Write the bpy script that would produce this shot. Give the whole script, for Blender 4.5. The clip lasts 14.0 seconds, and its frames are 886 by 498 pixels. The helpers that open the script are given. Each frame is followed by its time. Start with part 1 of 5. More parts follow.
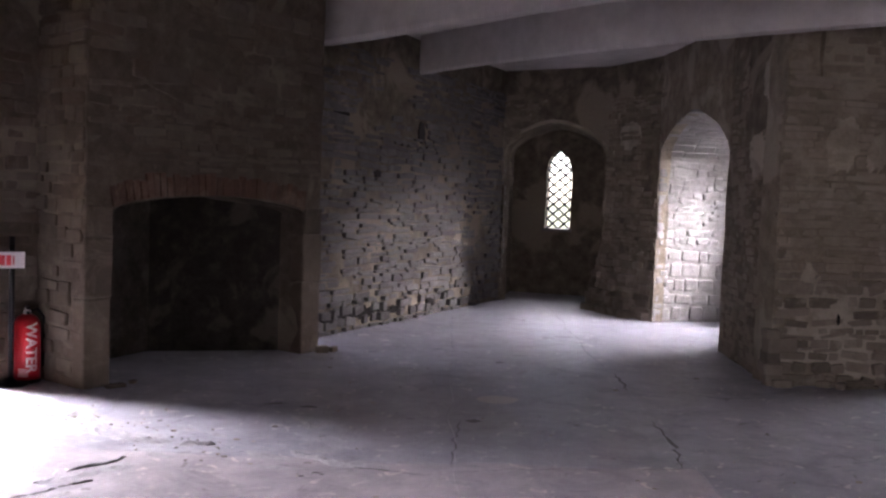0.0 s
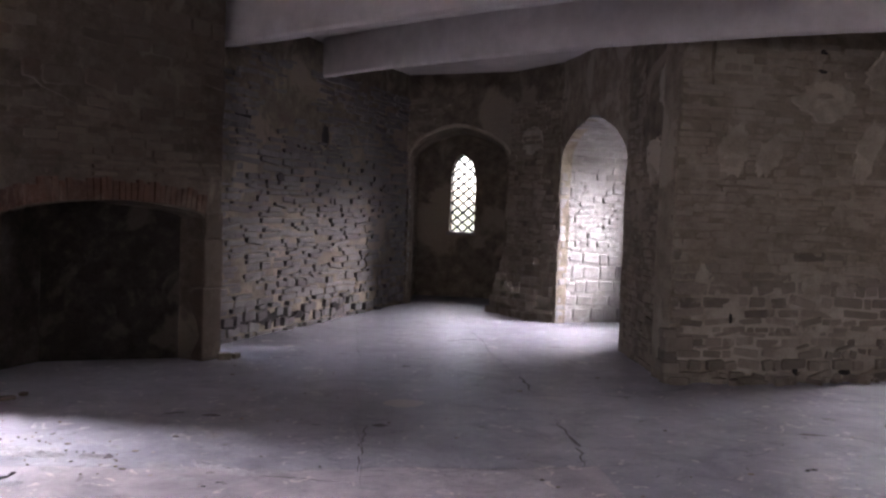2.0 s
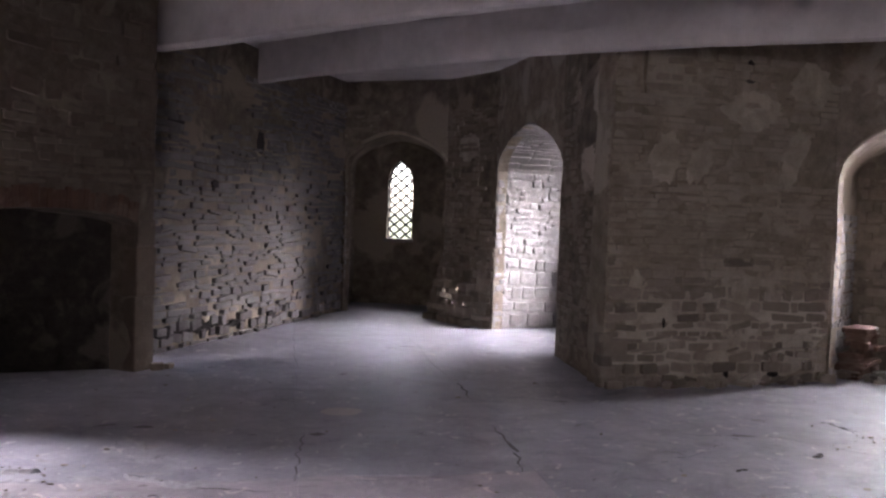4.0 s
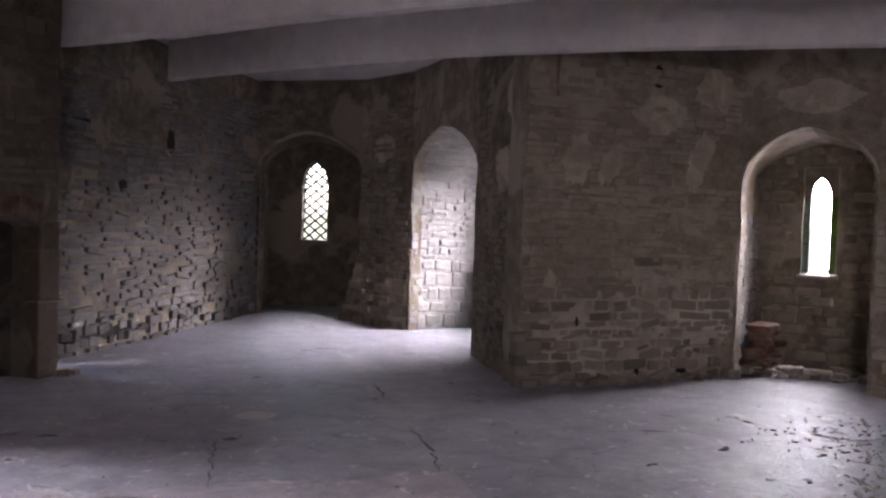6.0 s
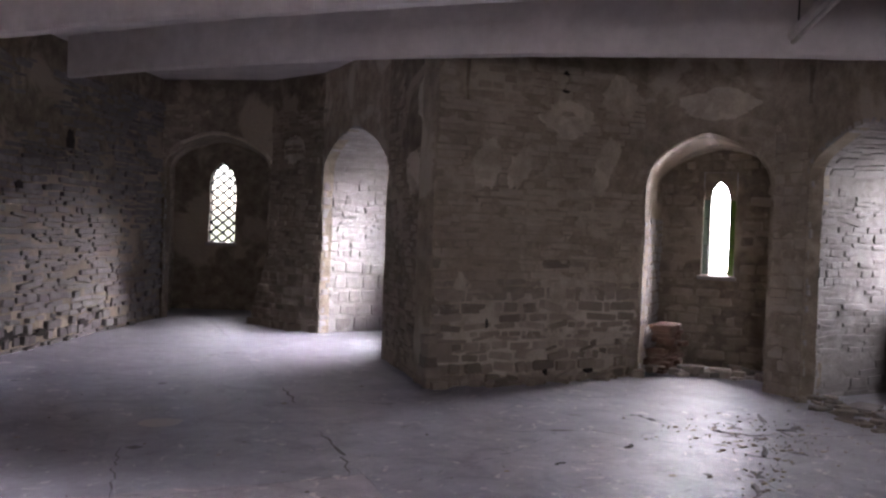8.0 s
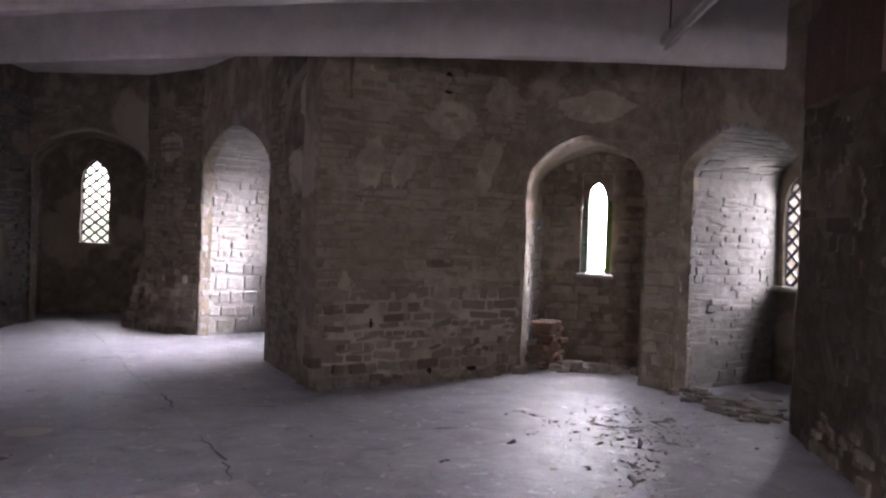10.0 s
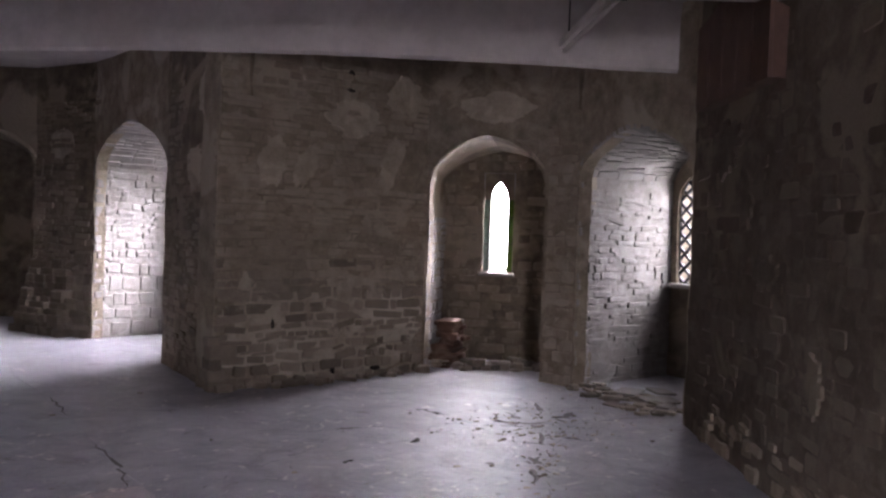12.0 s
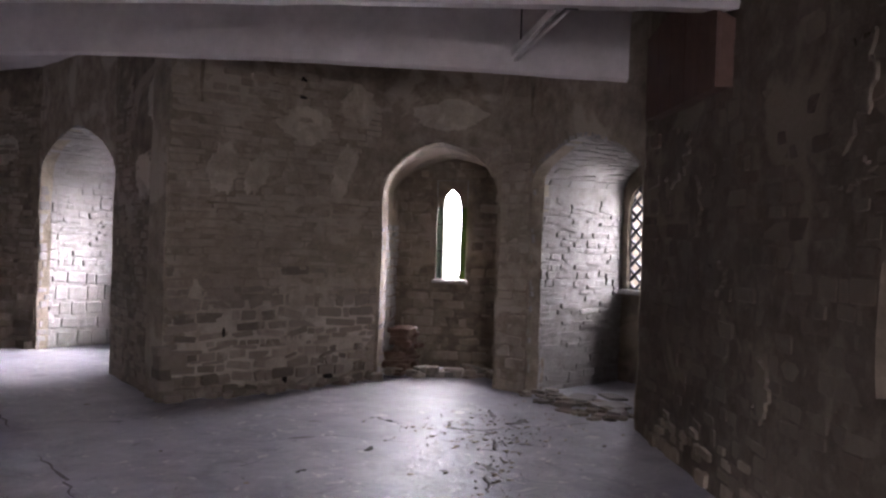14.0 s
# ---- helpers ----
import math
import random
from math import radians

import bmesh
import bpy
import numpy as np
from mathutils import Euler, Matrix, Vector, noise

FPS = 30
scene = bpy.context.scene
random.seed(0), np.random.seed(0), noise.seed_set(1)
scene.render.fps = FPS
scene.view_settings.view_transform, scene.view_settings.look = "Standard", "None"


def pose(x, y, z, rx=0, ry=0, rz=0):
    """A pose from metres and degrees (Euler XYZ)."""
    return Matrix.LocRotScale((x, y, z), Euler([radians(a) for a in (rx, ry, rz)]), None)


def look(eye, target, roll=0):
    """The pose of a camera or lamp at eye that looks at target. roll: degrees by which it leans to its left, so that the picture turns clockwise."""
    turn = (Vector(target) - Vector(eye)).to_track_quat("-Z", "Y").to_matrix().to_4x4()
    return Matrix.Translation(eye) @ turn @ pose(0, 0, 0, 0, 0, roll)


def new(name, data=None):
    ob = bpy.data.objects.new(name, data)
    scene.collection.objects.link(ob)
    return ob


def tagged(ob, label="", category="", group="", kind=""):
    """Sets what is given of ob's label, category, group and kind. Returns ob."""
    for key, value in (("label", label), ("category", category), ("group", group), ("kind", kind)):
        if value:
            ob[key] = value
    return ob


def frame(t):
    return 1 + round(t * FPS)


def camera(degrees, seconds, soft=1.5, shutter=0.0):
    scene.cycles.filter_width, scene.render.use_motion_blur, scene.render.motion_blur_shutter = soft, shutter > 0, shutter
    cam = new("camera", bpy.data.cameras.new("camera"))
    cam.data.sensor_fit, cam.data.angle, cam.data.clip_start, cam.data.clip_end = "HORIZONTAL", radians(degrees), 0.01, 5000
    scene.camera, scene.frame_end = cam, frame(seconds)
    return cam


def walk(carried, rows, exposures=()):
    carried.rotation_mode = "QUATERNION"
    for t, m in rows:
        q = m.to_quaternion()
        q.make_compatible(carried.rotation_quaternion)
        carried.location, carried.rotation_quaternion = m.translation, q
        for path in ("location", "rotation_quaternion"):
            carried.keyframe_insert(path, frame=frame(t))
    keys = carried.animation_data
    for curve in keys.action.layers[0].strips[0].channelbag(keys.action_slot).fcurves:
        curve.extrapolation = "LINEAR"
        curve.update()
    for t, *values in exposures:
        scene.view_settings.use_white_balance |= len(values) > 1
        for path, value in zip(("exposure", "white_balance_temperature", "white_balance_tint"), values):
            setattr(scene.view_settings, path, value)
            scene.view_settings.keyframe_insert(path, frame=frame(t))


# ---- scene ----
cam = camera(52.0, 14.0, soft=2.5)
EYE = Vector((0.0, 0.0, 1.6))
# seconds, then the turn to the left, the rise and the lean of the camera, in degrees
PATH = [
    (0.0, -3.04, -3.17, 2.11),
    (0.5, -3.91, -3.16, 2.12),
    (1.0, -5.50, -3.00, 2.03),
    (1.5, -7.30, -2.86, 2.07),
    (2.0, -9.02, -2.72, 2.02),
    (4.5, -14.14, -2.04, 1.92),
    (5.0, -15.68, -2.07, 1.93),
    (5.5, -17.05, -2.06, 1.94),
    (6.0, -18.25, -1.92, 1.90),
    (6.5, -19.28, -1.68, 1.91),
    (7.0, -20.52, -1.61, 1.93),
    (7.5, -21.93, -1.53, 1.97),
    (8.0, -23.87, -1.57, 2.03),
    (10.5, -32.85, -1.32, 1.96),
    (11.0, -34.41, -1.32, 1.94),
    (11.5, -35.67, -1.21, 1.94),
    (12.0, -37.27, -1.19, 1.95),
    (12.5, -38.48, -1.07, 1.96),
    (13.0, -39.23, -0.94, 1.89),
    (13.5, -39.93, -0.76, 1.84),
    (14.0, -40.21, -0.63, 1.84),
]


def aim(turn, rise, lean):
    a, b = radians(turn), radians(rise)
    ahead = Vector((-math.sin(a) * math.cos(b), math.cos(a) * math.cos(b), math.sin(b)))
    side = Vector((math.cos(a), math.sin(a), 0))
    up = side.cross(ahead)
    c = radians(lean)
    side, up = side * math.cos(c) + up * math.sin(c), up * math.cos(c) - side * math.sin(c)
    return Matrix(((side.x, up.x, -ahead.x, EYE.x), (side.y, up.y, -ahead.y, EYE.y), (side.z, up.z, -ahead.z, EYE.z), (0, 0, 0, 1)))


walk(cam, [(t, aim(turn, rise, lean)) for t, turn, rise, lean in PATH], exposures=[(0.0, 3.12, 6500, 30), (14.0, 3.12, 6500, 30)])

# ---- daylight ----
world = bpy.data.worlds.new("daylight")
scene.world = world
world.use_nodes = True
wn = world.node_tree
sky = wn.nodes.new("ShaderNodeTexSky")
sky.sky_type = "NISHITA"
sky.sun_disc = False
sky.sun_elevation = radians(40)
sky.sun_rotation = radians(200)
wn.links.new(sky.outputs[0], wn.nodes["Background"].inputs[0])
wn.nodes["Background"].inputs[1].default_value = 0.1

sun = new("sun", bpy.data.lights.new("sun", "SUN"))
sun.data.energy, sun.data.angle, sun.data.color = 4.0, radians(6), (1.0, 0.96, 0.9)
sun.matrix_world = look((-6, -16, 14), (0, 0, 0))


def sky_lamp(name, eye, target, w, h, watts, tint=(0.96, 0.98, 1.0)):
    """The sky's light at a window's opening, or the fill light at the added rear one."""
    lamp = new(name, bpy.data.lights.new(name, "AREA"))
    lamp.data.shape, lamp.data.size, lamp.data.size_y = "RECTANGLE", w, h
    lamp.data.energy, lamp.data.color = watts, tint
    lamp.matrix_world = look(eye, target)
    return lamp


# ---- materials ----
def material(name, rough=0.9, metal=0.0):
    m = bpy.data.materials.new(name)
    m.use_nodes = True
    b = m.node_tree.nodes["Principled BSDF"]
    b.inputs["Roughness"].default_value = rough
    b.inputs["Metallic"].default_value = metal
    b.inputs["Specular IOR Level"].default_value = 0.3
    return m, m.node_tree, b


def node(nt, kind, **values):
    n = nt.nodes.new(kind)
    for key, value in values.items():
        n.inputs[key].default_value = value
    return n


def coords(nt):
    return nt.nodes.new("ShaderNodeNewGeometry").outputs["Position"]


def noise_node(nt, vec, scale, detail=6.0, rough=0.6, distort=0.0):
    n = node(nt, "ShaderNodeTexNoise", Scale=scale, Detail=detail, Roughness=rough, Distortion=distort)
    nt.links.new(vec, n.inputs["Vector"])
    return n.outputs["Fac"]


def ramp(nt, fac, stops):
    r = nt.nodes.new("ShaderNodeValToRGB")
    while len(r.color_ramp.elements) < len(stops):
        r.color_ramp.elements.new(0.5)
    for e, (at, c) in zip(r.color_ramp.elements, stops):
        e.position, e.color = at, (c if len(c) == 4 else (*c, 1))
    nt.links.new(fac, r.inputs["Fac"])
    return r.outputs["Color"]


def blend(nt, fac, a, b, mode="MIX"):
    m = nt.nodes.new("ShaderNodeMix")
    m.data_type, m.blend_type = "RGBA", mode
    for sock, value in ((m.inputs[0], fac), (m.inputs[6], a), (m.inputs[7], b)):
        if isinstance(value, bpy.types.NodeSocket):
            nt.links.new(value, sock)
        elif isinstance(value, tuple):
            sock.default_value = (*value, 1)
        else:
            sock.default_value = value
    return m.outputs[2]


def relief(nt, b, heights, distance=0.01, strength=0.6):
    """Bump from a list of (height, weight)."""
    total = None
    for h, w in heights:
        m = nt.nodes.new("ShaderNodeMath")
        m.operation = "MULTIPLY_ADD"
        m.inputs[1].default_value = w
        nt.links.new(h, m.inputs[0])
        if total is not None:
            nt.links.new(total, m.inputs[2])
        else:
            m.inputs[2].default_value = 0
        total = m.outputs[0]
    bump = node(nt, "ShaderNodeBump", Strength=strength, Distance=distance)
    nt.links.new(total, bump.inputs["Height"])
    nt.links.new(bump.outputs[0], b.inputs["Normal"])


def warm(c):
    """The brown cast of the local stone and lime."""
    return (c[0] * 1.05, c[1] * 0.98, c[2] * 0.84)


def plaster_material(name, dark, mid, light, patch=1.1, brown=True):
    """Dirty lime mortar and worn plaster, with paler patches where the coat has held."""
    if brown:
        dark, mid, light = warm(dark), warm(mid), warm(light)
    m, nt, b = material(name, 0.95)
    p = coords(nt)
    big = noise_node(nt, p, patch, 4, 0.55, 0.6)
    mid_n = noise_node(nt, p, 6.0, 6, 0.65)
    fine = noise_node(nt, p, 45.0, 5, 0.7)
    base = ramp(nt, mid_n, [(0.3, dark), (0.55, mid), (0.75, light)])
    held = ramp(nt, big, [(0.54, (0, 0, 0)), (0.6, (1, 1, 1))])
    c = blend(nt, held, base, light)
    c = blend(nt, 0.35, c, ramp(nt, fine, [(0.3, (0.35, 0.34, 0.33)), (0.7, (1, 1, 1))]), "MULTIPLY")
    nt.links.new(c, b.inputs["Base Color"])
    relief(nt, b, [(big, 0.6), (mid_n, 1.0), (fine, 0.35)], 0.02, 0.7)
    return m


def stone_material(name, tones, islands=False, lime_colour=(0.33, 0.30, 0.27), held=0.5, brown=True):
    """Rubble stone: each piece has its own tone, with grain, lime smears and soot."""
    if brown:
        tones, lime_colour = [warm(c) for c in tones], warm(lime_colour)
    m, nt, b = material(name, 0.88)
    p = coords(nt)
    if islands:
        rnd = nt.nodes.new("ShaderNodeNewGeometry").outputs["Random Per Island"]
    else:
        rnd = nt.nodes.new("ShaderNodeObjectInfo").outputs["Random"]
    tone = ramp(nt, rnd, [(i / (len(tones) - 1), c) for i, c in enumerate(tones)])
    mid_n = noise_node(nt, p, 9.0, 6, 0.7)
    fine = noise_node(nt, p, 70.0, 4, 0.7)
    lime = noise_node(nt, p, 2.3, 7, 0.75, 0.8)
    c = blend(nt, 0.6, tone, ramp(nt, mid_n, [(0.25, (0.45, 0.43, 0.42)), (0.7, (1, 1, 1))]), "MULTIPLY")
    c = blend(nt, ramp(nt, lime, [(held, (0, 0, 0)), (held + 0.14, (0.8, 0.8, 0.8))]), c, lime_colour)
    nt.links.new(c, b.inputs["Base Color"])
    relief(nt, b, [(mid_n, 1.0), (fine, 0.4)], 0.012, 0.8)
    return m


def simple_material(name, colour, rough=0.6, metal=0.0, wear=0.25, scale=20.0, bump=0.003):
    m, nt, b = material(name, rough, metal)
    p = coords(nt)
    n1 = noise_node(nt, p, scale, 5, 0.65)
    n2 = noise_node(nt, p, scale * 0.15, 4, 0.6)
    k = 1 - wear
    c = blend(nt, 1.0, colour, ramp(nt, n1, [(0.3, (k, k, k)), (0.65, (1, 1, 1))]), "MULTIPLY")
    c = blend(nt, 0.6, c, ramp(nt, n2, [(0.3, (k, k, k)), (0.65, (1, 1, 1))]), "MULTIPLY")
    nt.links.new(c, b.inputs["Base Color"])
    relief(nt, b, [(n1, 1.0)], bump, 0.6)
    return m


MORTAR = plaster_material("lime_mortar", (0.11, 0.094, 0.08), (0.20, 0.175, 0.152), (0.31, 0.28, 0.25))
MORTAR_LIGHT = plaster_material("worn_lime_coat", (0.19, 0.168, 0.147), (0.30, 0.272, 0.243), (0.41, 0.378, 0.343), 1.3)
# smoke-dark on the breast; on the south wall the tone stands for shade
MORTAR_DARK = plaster_material("smoked_and_shaded_mortar", (0.078, 0.066, 0.056), (0.132, 0.115, 0.1), (0.204, 0.181, 0.16))
PATCH = plaster_material("sound_lime_coat", (0.33, 0.303, 0.272), (0.44, 0.408, 0.374), (0.52, 0.487, 0.45), 2.0)
# darker copy of the lime coat, with the south wall's shade painted in
SHADED_LIME = plaster_material("shaded_lime_coat", (0.085, 0.074, 0.064), (0.135, 0.119, 0.104), (0.19, 0.17, 0.15), 1.5)
RECESS_LIME = plaster_material("recess_lime", (0.25, 0.236, 0.22), (0.35, 0.334, 0.314), (0.44, 0.422, 0.4), 0.9, False)
FOOT_LIME = plaster_material("pale_foot_lime", (0.27, 0.248, 0.226), (0.41, 0.383, 0.358), (0.5, 0.473, 0.448), 0.9)
PALE_MORTAR = plaster_material("pale_lime", (0.30, 0.278, 0.25), (0.45, 0.425, 0.39), (0.56, 0.53, 0.495), 0.8, False)
TONES = [(0.16, 0.138, 0.12), (0.23, 0.205, 0.18), (0.29, 0.263, 0.236), (0.20, 0.174, 0.152), (0.33, 0.303, 0.275)]
PALE = [(0.26, 0.246, 0.232), (0.36, 0.345, 0.328), (0.30, 0.284, 0.268), (0.41, 0.395, 0.378)]
STONE = stone_material("rubble_stone", TONES)
STONE_JOINED = stone_material("rubble_stone_joined", TONES, True)
# limewashed stone; also stands for lit jamb stones in two recesses
STONE_PALE = stone_material("limewashed_and_lit_stone", PALE, False, (0.38, 0.36, 0.332), 0.52, False)
STONE_PALE_JOINED = stone_material("limewashed_stone_joined", PALE, True, (0.38, 0.36, 0.332), 0.52, False)
GREY = [(0.125, 0.111, 0.107), (0.175, 0.16, 0.156), (0.215, 0.199, 0.194), (0.15, 0.134, 0.129)]
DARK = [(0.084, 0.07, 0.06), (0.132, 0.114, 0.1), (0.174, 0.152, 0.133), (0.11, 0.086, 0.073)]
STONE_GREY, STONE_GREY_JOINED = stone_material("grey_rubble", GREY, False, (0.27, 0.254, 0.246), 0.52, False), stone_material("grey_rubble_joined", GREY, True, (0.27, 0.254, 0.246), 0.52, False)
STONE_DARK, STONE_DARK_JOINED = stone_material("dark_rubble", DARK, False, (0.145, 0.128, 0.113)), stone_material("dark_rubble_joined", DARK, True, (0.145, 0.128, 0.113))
SMEAR = [(0.255, 0.228, 0.205), (0.335, 0.305, 0.28), (0.29, 0.262, 0.238), (0.38, 0.35, 0.325), (0.31, 0.278, 0.252)]
FOOT = [(0.22, 0.199, 0.186), (0.30, 0.276, 0.261), (0.26, 0.237, 0.222), (0.16, 0.141, 0.131), (0.34, 0.315, 0.3), (0.28, 0.256, 0.241)]
STONE_SMEAR, STONE_SMEAR_JOINED = stone_material("lime_smeared_rubble", SMEAR, False, (0.39, 0.358, 0.33), 0.46), stone_material("lime_smeared_rubble_joined", SMEAR, True, (0.39, 0.358, 0.33), 0.46)
STONE_FOOT = stone_material("bare_grey_rubble", FOOT, False, (0.42, 0.395, 0.372), 0.53)
STONE_RED = stone_material("red_rubble", [(0.11, 0.062, 0.05), (0.16, 0.098, 0.08), (0.085, 0.055, 0.047)], False, (0.2, 0.16, 0.14))
BRICK = stone_material("old_brick", [(0.105, 0.06, 0.048), (0.135, 0.074, 0.058), (0.088, 0.056, 0.047)], False, (0.17, 0.13, 0.11))
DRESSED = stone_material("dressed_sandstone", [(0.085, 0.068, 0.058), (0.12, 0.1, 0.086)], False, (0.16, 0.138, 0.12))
# soot in the hearth; painted shade at the back of the south recess
SOOT_AND_SHADE = plaster_material("soot_and_shade_masonry", (0.025, 0.023, 0.022), (0.055, 0.051, 0.048), (0.11, 0.103, 0.096), 1.4)
# paler copy of the soot, with the light on the hearth's back in its colour
SMOKED_LIT = plaster_material("smoke_stained_lit_masonry", (0.05, 0.047, 0.045), (0.11, 0.104, 0.1), (0.19, 0.18, 0.172), 1.6)
LIMEWASH = simple_material("limewashed_plaster", (0.62, 0.58, 0.56), 0.9, 0, 0.18, 5.0, 0.006)
TIMBER = simple_material("red_brown_timber", (0.14, 0.078, 0.056), 0.6, 0, 0.35, 8.0, 0.003)
IRON = simple_material("black_iron", (0.02, 0.02, 0.022), 0.5, 0.6, 0.3, 30.0, 0.001)
LEAD = simple_material("lead_came", (0.06, 0.06, 0.065), 0.5, 0.7, 0.3, 40.0, 0.001)
RED = simple_material("red_enamel", (0.55, 0.02, 0.03), 0.3, 0, 0.12, 12.0, 0.0005)
WHITE = simple_material("white_print", (0.78, 0.78, 0.78), 0.5, 0, 0.08, 30.0, 0.0003)
SIGN_RED = simple_material("red_print", (0.55, 0.05, 0.06), 0.5, 0, 0.1, 30.0, 0.0003)
BLACK = simple_material("black_rubber", (0.015, 0.015, 0.016), 0.55, 0, 0.2, 30.0, 0.001)
CHROME = simple_material("bright_steel", (0.55, 0.55, 0.56), 0.3, 1.0, 0.2, 40.0, 0.0003)
SLATE = stone_material("broken_slate", [(0.13, 0.125, 0.13), (0.24, 0.23, 0.235), (0.36, 0.345, 0.34)])
GRASS = simple_material("dry_grass", (0.26, 0.28, 0.17), 0.95, 0, 0.5, 3.0, 0.05)


def floor_material(name="worn_screed", tint=(1.0, 1.0, 1.0)):
    m, nt, b = material(name, 0.72)
    p = coords(nt)
    big = noise_node(nt, p, 0.55, 5, 0.6, 0.8)
    mid_n = noise_node(nt, p, 3.2, 7, 0.7, 0.4)
    fine = noise_node(nt, p, 38.0, 5, 0.7)
    chips = noise_node(nt, p, 7.5, 3, 0.55, 1.2)
    worn = noise_node(nt, p, 1.5, 8, 0.72, 1.5)
    c = ramp(nt, mid_n, [(0.3, (0.24, 0.24, 0.272)), (0.5, (0.365, 0.365, 0.41)), (0.7, (0.48, 0.48, 0.52))])
    c = blend(nt, 0.7, c, ramp(nt, worn, [(0.34, (0.6, 0.59, 0.6)), (0.48, (0.93, 0.93, 0.93)), (0.62, (1, 1, 1))]), "MULTIPLY")
    c = blend(nt, 0.5, c, ramp(nt, big, [(0.3, (0.62, 0.61, 0.63)), (0.65, (1, 1, 1))]), "MULTIPLY")
    c = blend(nt, ramp(nt, chips, [(0.63, (0, 0, 0)), (0.68, (0.8, 0.8, 0.8))]), c, (0.62, 0.60, 0.58))
    c = blend(nt, ramp(nt, chips, [(0.29, (0.8, 0.8, 0.8)), (0.33, (0, 0, 0))]), c, (0.15, 0.14, 0.14))
    c = blend(nt, 0.35, c, ramp(nt, fine, [(0.3, (0.5, 0.5, 0.5)), (0.7, (1, 1, 1))]), "MULTIPLY")
    c = blend(nt, 1.0, c, tint, "MULTIPLY")
    nt.links.new(c, b.inputs["Base Color"])
    nt.links.new(ramp(nt, mid_n, [(0.2, (0.32, 0.32, 0.32)), (0.8, (0.62, 0.62, 0.62))]), b.inputs["Roughness"])
    b.inputs["Specular IOR Level"].default_value = 0.5
    relief(nt, b, [(big, 1.5), (mid_n, 1.0), (worn, 1.6), (chips, 0.8), (fine, 0.25)], 0.015, 0.7)
    return m


SCREED = floor_material()
SCREED_WARM = floor_material("worn_pink_screed", (1.22, 1.12, 1.06))
JOINT = simple_material("floor_joint", (0.19, 0.182, 0.182), 0.95, 0, 0.4, 12.0, 0.004)


def glass_material():
    m, nt, b = material("old_glass", 0.05)
    b.inputs["Base Color"].default_value = (0.93, 0.98, 0.94, 1)
    b.inputs["Transmission Weight"].default_value = 1.0
    b.inputs["IOR"].default_value = 1.1
    return m


GLASS = glass_material()


# ---- mesh helpers ----
def mesh_object(name, bm, mat, parent=None, label="", smooth=False):
    me = bpy.data.meshes.new(name)
    bmesh.ops.recalc_face_normals(bm, faces=bm.faces[:])
    bm.to_mesh(me)
    bm.free()
    me.materials.append(mat)
    if smooth:
        for f in me.polygons:
            f.use_smooth = True
    ob = new(name, me)
    if parent is not None:
        ob.parent = parent
    if label:
        tagged(ob, label)
    return ob


def part(name, bm, mat, parent, label="", smooth=False):
    return mesh_object(name, bm, mat, parent, label, smooth)


def empty(name, at, label, category, group="", rz=0.0):
    e = new(name)
    e.empty_display_size = 0.1
    e.matrix_world = pose(*at, 0, 0, rz)
    return tagged(e, label, category, group)


def box(bm, lo, hi, bevel=0.0, jitter=0.0, m=None):
    """A box from corner to corner, with worn edges."""
    r = bmesh.ops.create_cube(bm, size=1)
    vs = r["verts"]
    for v in vs:
        v.co = Vector([lo[i] + (v.co[i] + 0.5) * (hi[i] - lo[i]) for i in range(3)])
        if jitter:
            v.co += Vector([random.uniform(-jitter, jitter) for _ in range(3)])
    if bevel:
        es = list({e for v in vs for e in v.link_edges})
        r = bmesh.ops.bevel(bm, geom=es, offset=bevel, segments=2, affect="EDGES", profile=0.6)
        vs = list({v for f in r["faces"] for v in f.verts} | {v for v in vs if v.is_valid})
    if m is not None:
        for v in vs:
            v.co = m @ v.co
    return vs


def lathe(bm, profile, n=20, m=None):
    """A turned body from (radius, height) pairs."""
    rings = []
    for r, z in profile:
        rings.append([bm.verts.new((r * math.cos(2 * math.pi * i / n), r * math.sin(2 * math.pi * i / n), z)) for i in range(n)])
    for a, b in zip(rings, rings[1:]):
        for i in range(n):
            bm.faces.new((a[i], a[(i + 1) % n], b[(i + 1) % n], b[i]))
    bm.faces.new(rings[0][::-1])
    bm.faces.new(rings[-1])
    if m is not None:
        for ring in rings:
            for v in ring:
                v.co = m @ v.co


def tube(bm, pts, radius, n=8):
    """A round bar along points."""
    rings = []
    pts = [Vector(p) for p in pts]
    for i, p in enumerate(pts):
        d = (pts[min(i + 1, len(pts) - 1)] - pts[max(i - 1, 0)]).normalized()
        side = d.orthogonal().normalized() if abs(d.z) > 0.99 else d.cross(Vector((0, 0, 1))).normalized()
        up = side.cross(d)
        rings.append([bm.verts.new(p + radius * (math.cos(2 * math.pi * k / n) * side + math.sin(2 * math.pi * k / n) * up)) for k in range(n)])
    for a, b in zip(rings, rings[1:]):
        for k in range(n):
            bm.faces.new((a[k], a[(k + 1) % n], b[(k + 1) % n], b[k]))
    bm.faces.new(rings[0])
    bm.faces.new(rings[-1])


def rough(p, size=0.02, scale=2.5):
    """An uneven old surface: a small shift that depends on the place alone."""
    q = Vector(p) * scale
    return Vector((noise.noise(q + Vector((11, 3, 7))), noise.noise(q + Vector((2, 19, 5))), 0.5 * noise.noise(q + Vector((5, 1, 23))))) * size


TOP = 3.68


